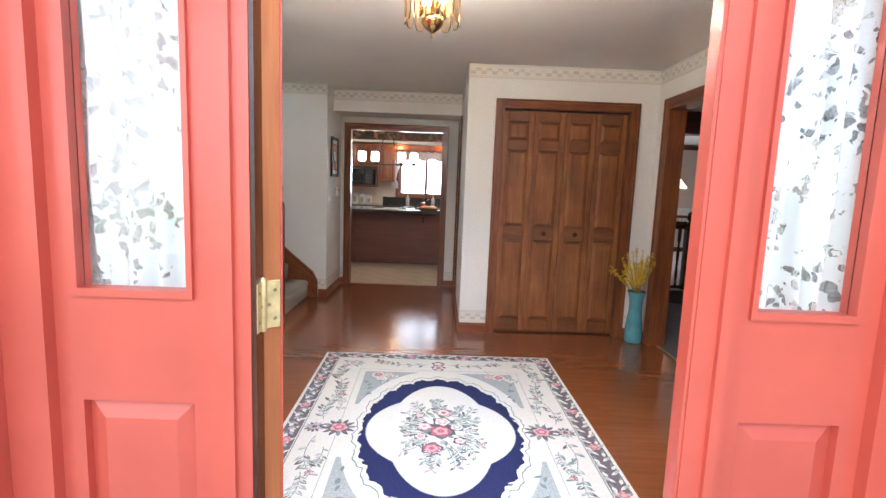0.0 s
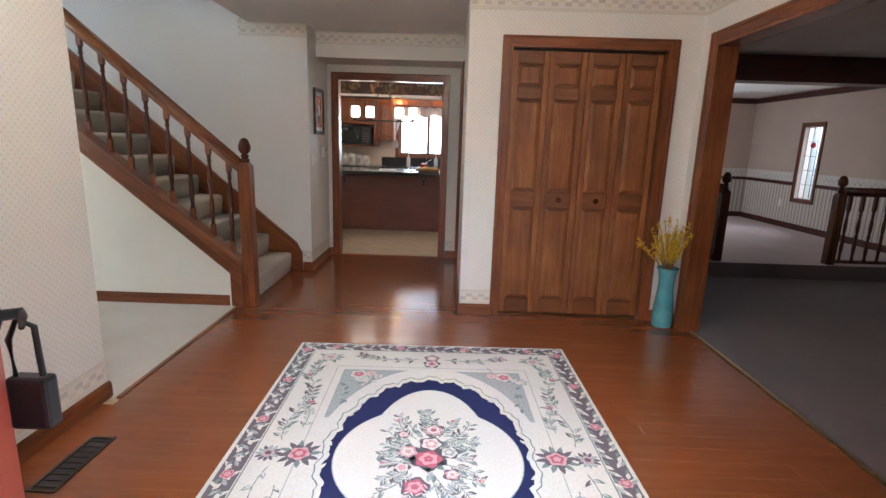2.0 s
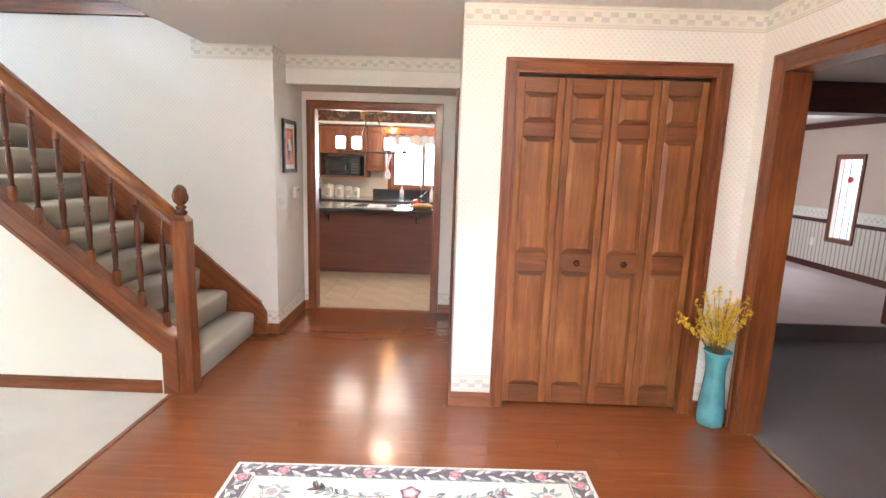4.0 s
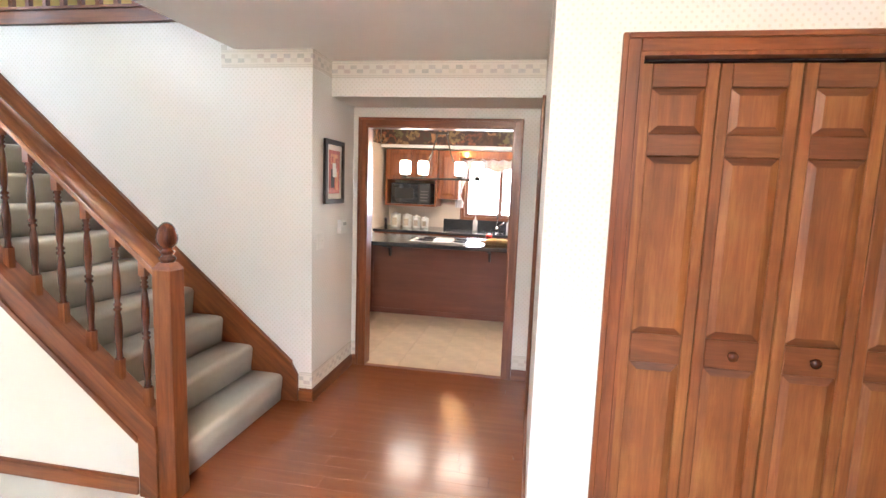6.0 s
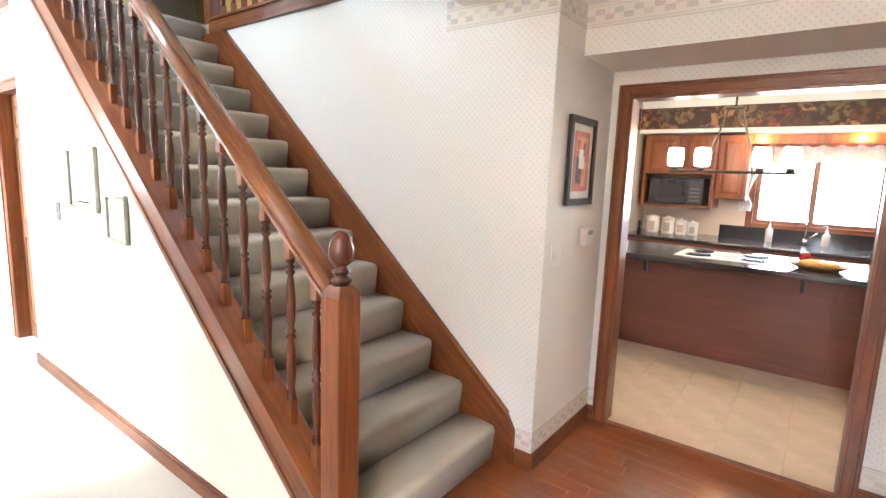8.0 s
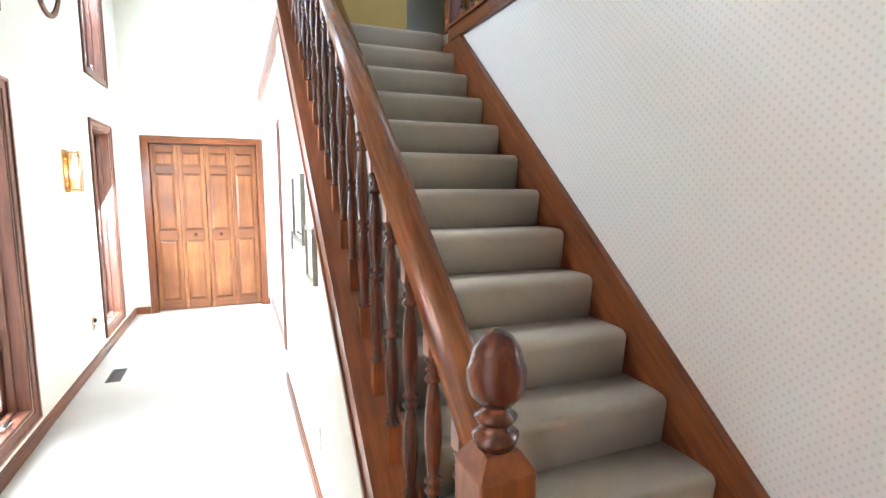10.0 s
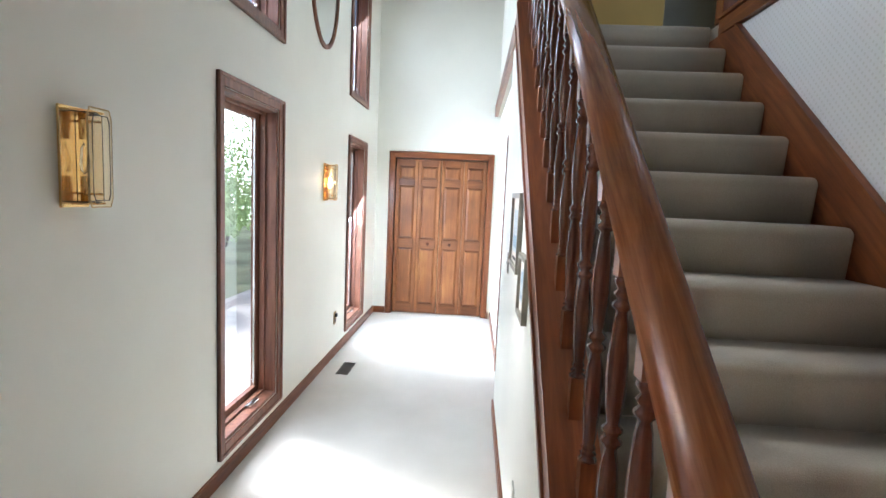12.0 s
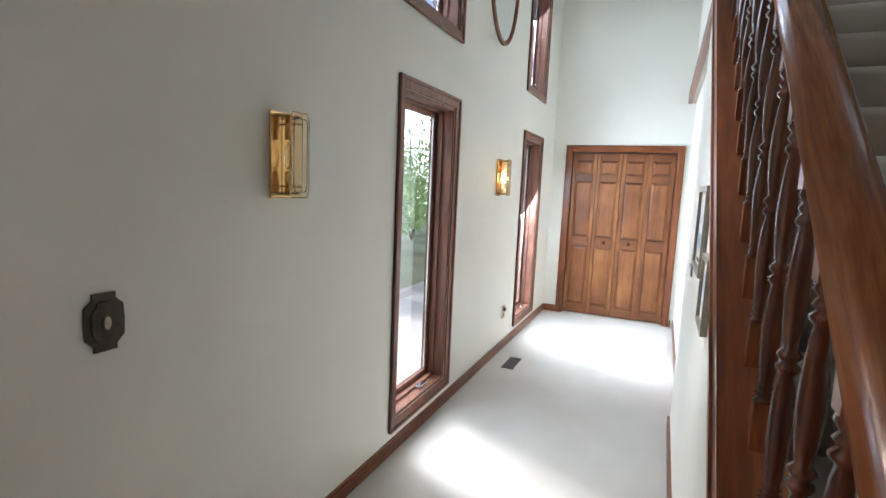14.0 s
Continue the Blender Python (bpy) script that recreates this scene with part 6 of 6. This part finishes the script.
struct("raised_border", boxes((5.866, 5.869, 6.3, 8.4, 0.9, 1.05), (5.866, 5.869, 8.9, 10.18, 0.9, 1.05), (2.45, 5.86, 10.196, 10.199, 0.9, 1.05)), BORD_R, "floral paper border above the chair rail", "border")
casing("leaded_window_casing", "x", 5.87, -0.018, 8.465, 8.835, 1.74, z0=0.595, sill=True, label="dark wooden casing round a leaded window", mats=(W_WIN, W_WIN))
lw = thing("window_leaded", (5.93, 8.65, 0.66), "narrow leaded glass window with a red ornament", "window", "", "structure")
FROST = glass("pale_leaded_glass", (0.95, 0.96, 0.98), 0.3)
for i in range(5):
    for k in range(3):
        part("pane", boxes((5.92, 5.926, 8.475 + k * 0.1167, 8.475 + k * 0.1167 + 0.1127, 0.665 + i * 0.2145, 0.665 + i * 0.2145 + 0.2105)), FROST, lw).visible_shadow = False
part("leading", boxes(*[(5.915, 5.93, 8.465, 8.835, 0.66 + i * 0.2145, 0.665 + i * 0.2145) for i in range(6)], *[(5.915, 5.93, 8.47 + k * 0.1167, 8.475 + k * 0.1167, 0.665, 1.735) for k in range(4)]), BLACK, lw)
part("ornament", lathe([(0.0, 1.42), (0.03, 1.44), (0.04, 1.47), (0.03, 1.5), (0.0, 1.51)], 12, (5.9, 8.65)), plain("ornament_red", (0.5, 0.03, 0.05), 0.3), lw)
lr = thing("living_railing", (4.1, 6.25, 0.17), "dark wooden railing at the raised floor", "railing")
newel_parts(lr, 3.37, 6.25, 0.171, 1.13, 0.09, m=W_TURN)
newel_parts(lr, 4.59, 6.25, 0.171, 1.13, 0.09, m=W_TURN)
for a, b in ((2.45, 3.325), (4.635, 5.86)):
    handrail(a, 0.965, b, 0.965, 6.25, W_TURN, lr)
    part("foot_rail", boxes((a, b, 6.22, 6.28, 0.19, 0.22)), W_TURN, lr)
    n = int((b - a) / 0.13)
    for i in range(n):
        x = a + (b - a) * (i + 0.5) / n
        share("baluster", bal_me, lr, pose(x, 6.25, 0.135))
        part("block", boxes((x - 0.016, x + 0.016, 6.234, 6.266, 0.76, 0.92)), W_TURN, lr)
tl = thing("stained_glass_pendant", (4.1, 8.3, 2.28), "small lit stained glass pendant lamp", "pendant lamp")
TIF = glow("lit_stained_glass", (0.9, 0.6, 0.36), 2.5)
part("shade", lathe([(0.0, 1.6), (0.03, 1.6), (0.05, 1.58), (0.16, 1.44), (0.165, 1.42), (0.155, 1.43)], 12, (4.1, 8.3)), TIF, tl)
part("cord", tube([(4.1, 8.3, 1.6), (4.1, 8.3, 2.279)], 0.005), BLACK, tl)

# ---- outside ----
def foliage(name, color):
    """Leaf surface that scatters light and lets part of it through."""
    m = plain(name, color, 0.5, vary=0.35, scale=4)
    nt = m.node_tree
    tr = nt.nodes.new("ShaderNodeBsdfTranslucent")
    tr.inputs["Color"].default_value = (color[0] * 1.5, color[1] * 1.5, color[2] * 1.2, 1)
    mx = nt.nodes.new("ShaderNodeMixShader")
    mx.inputs[0].default_value = 0.5
    nt.links.new(nt.nodes["Principled BSDF"].outputs[0], mx.inputs[1])
    nt.links.new(tr.outputs[0], mx.inputs[2])
    nt.links.new(mx.outputs[0], nt.nodes["Material Output"].inputs[0])
    return m


LEAFM = foliage("tree_leaves", (0.24, 0.34, 0.13))
BARK = plain("tree_bark", (0.11, 0.085, 0.06), 0.9, vary=0.3, scale=12, bumps=0.6, bscale=30)


def tree(x, y, h, r, seed, label):
    q = random.Random(seed)
    th = thing("tree", (x, y, -0.3), label, "tree")
    part("trunk", tube([(x, y, -0.32), (x + 0.05, y, h * 0.2), (x - 0.05, y + 0.05, h * 0.5), (x, y, h * 0.85)], [0.16 * h / 6, 0.12 * h / 6, 0.08 * h / 6, 0.03], 8), BARK, th)
    bm = bmesh.new()
    for k in range(24):
        a, zz, d = q.uniform(0, 6.28), q.uniform(0.25, 1.0), q.uniform(0.2, 1.0)
        c = Vector((x + math.cos(a) * r * d * (1.15 - zz * 0.6), y + math.sin(a) * r * d * (1.15 - zz * 0.6), h * zz))
        for w in range(70):
            p = c + Vector((q.gauss(0, 1), q.gauss(0, 1), q.gauss(0, 0.7))) * r * 0.2
            mm = Matrix.Translation(p) @ Euler((q.uniform(0, 6), q.uniform(0, 6), q.uniform(0, 6))).to_matrix().to_4x4()
            s_ = q.uniform(0.05, 0.12)
            bm.faces.new([bm.verts.new(mm @ Vector(t)) for t in ((-s_, 0, 0), (0, -s_ * 0.45, 0.01), (s_, 0, 0), (0, s_ * 0.45, 0.01))])
    part("crown", bm, LEAFM, th)


def shrub(x, y, h, r, seed):
    """Rounded garden shrub: several stems and a loose crown of leaves."""
    q = random.Random(seed)
    th = thing("shrub", (x, y, -0.3), "pale green leafy garden shrub outside the hall windows", "shrub", "garden shrubs")
    for k in range(4):
        a = q.uniform(0, 6.28)
        part("stem", tube([(x, y, -0.32), (x + 0.2 * r * math.cos(a), y + 0.2 * r * math.sin(a), h * 0.3), (x + 0.5 * r * math.cos(a), y + 0.5 * r * math.sin(a), h * 0.7)], [0.03, 0.02, 0.01], 6), BARK, th)
    bm = bmesh.new()
    for k in range(900):
        a, e, d = q.uniform(0, 6.28), q.uniform(-0.4, 1.5), q.uniform(0.55, 1.0) * (1 + 0.2 * math.sin(5 * k))
        c = Vector((x + r * d * math.cos(a) * math.cos(e), y + r * d * math.sin(a) * math.cos(e), h * 0.45 + h * 0.5 * d * math.sin(e)))
        mm = Matrix.Translation(c) @ Euler((q.uniform(0, 6), q.uniform(0, 6), q.uniform(0, 6))).to_matrix().to_4x4()
        s_ = q.uniform(0.05, 0.1)
        bm.faces.new([bm.verts.new(mm @ Vector(t)) for t in ((-s_, 0, 0), (0, -s_ * 0.5, 0.012), (s_, 0, 0), (0, s_ * 0.5, 0.012))])
    part("crown", bm, SHRUBM, th)


SHRUBM = foliage("pale_shrub_leaves", (0.3, 0.4, 0.2))
for k, (x, y, h, r) in enumerate(((-7.6, 0.0, 1.5, 0.7), (-9.2, -0.6, 1.7, 0.9), (-11.0, -1.2, 1.6, 0.9), (-13.2, -2.2, 1.9, 1.1), (-15.6, -3.0, 2.0, 1.2))):
    shrub(x, y, h, r, 40 + k)
tree(-15.5, -4.4, 3.4, 1.6, 3, "leafy green tree on the lawn")
tree(-20, -5.5, 4.5, 2.2, 4, "leafy green tree beyond the lawn")
# Glowing sheet outside the windows: outdoor brightness is put into its emission colour.
m_back, nt, bs = nodes("glowing_distance")
tc = nt.nodes.new("ShaderNodeTexCoord")
sp = nt.nodes.new("ShaderNodeSeparateXYZ")
nt.links.new(tc.outputs["Object"], sp.inputs[0])
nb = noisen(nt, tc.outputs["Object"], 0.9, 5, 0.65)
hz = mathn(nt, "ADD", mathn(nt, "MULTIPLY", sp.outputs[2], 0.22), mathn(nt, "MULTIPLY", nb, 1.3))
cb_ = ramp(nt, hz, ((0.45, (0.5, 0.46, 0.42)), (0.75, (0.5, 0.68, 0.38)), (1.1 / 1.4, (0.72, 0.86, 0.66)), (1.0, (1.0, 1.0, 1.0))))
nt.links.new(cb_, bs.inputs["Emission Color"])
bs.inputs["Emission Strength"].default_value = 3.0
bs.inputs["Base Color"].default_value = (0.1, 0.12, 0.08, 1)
struct("backdrop", boxes((-70, -3.5, -8.2, -8.0, -0.3, 8.0)), m_back, "self-glowing backdrop sheet coloured as hazy distant foliage", "backdrop")

# ---- floor planks and kitchen tiles ----
rp = random.Random(21)
bm = boxes((0, 1, 0, 0.1, -0.012, 0.0))
top = [e for e in bm.edges if all(v.co.z > -0.001 for v in e.verts)]
bmesh.ops.bevel(bm, geom=top, offset=0.0003, segments=1, affect="EDGES")
plank = meshof("plank", bm, W_FLOOR)
y = 1.36
row = 0
while y < 6.69:
    x = -1.267 if y < 3.15 else -1.213
    x_start = x
    first = rp.uniform(0.3, 1.0)
    while x < 2.284:
        ln = first if x == x_start else rp.choice((0.7, 0.9, 1.1))
        ln = min(ln, 2.285 - x)
        if 2.285 - x - ln < 0.15:
            ln = 2.285 - x
        wy = min(0.0996, 6.699 - y)
        share("plank", plank, floor, Matrix.Translation((x + 0.0003, y, 0)) @ Matrix.Diagonal((ln - 0.0006, wy / 0.1, 1, 1)))
        x += ln
    y += 0.1
bm = boxes((0, 0.3272, 0, 0.3272, -0.006, 0.0))
top = [e for e in bm.edges if all(v.co.z > -0.001 for v in e.verts)]
bmesh.ops.bevel(bm, geom=top, offset=0.002, segments=1, affect="EDGES")
tile = meshof("tile", bm, TILE)
for i in range(13):
    for k in range(9):
        share("tile", tile, floor_k, pose(-2.2 + i * 0.33, 6.725 + k * 0.33, 0.0))
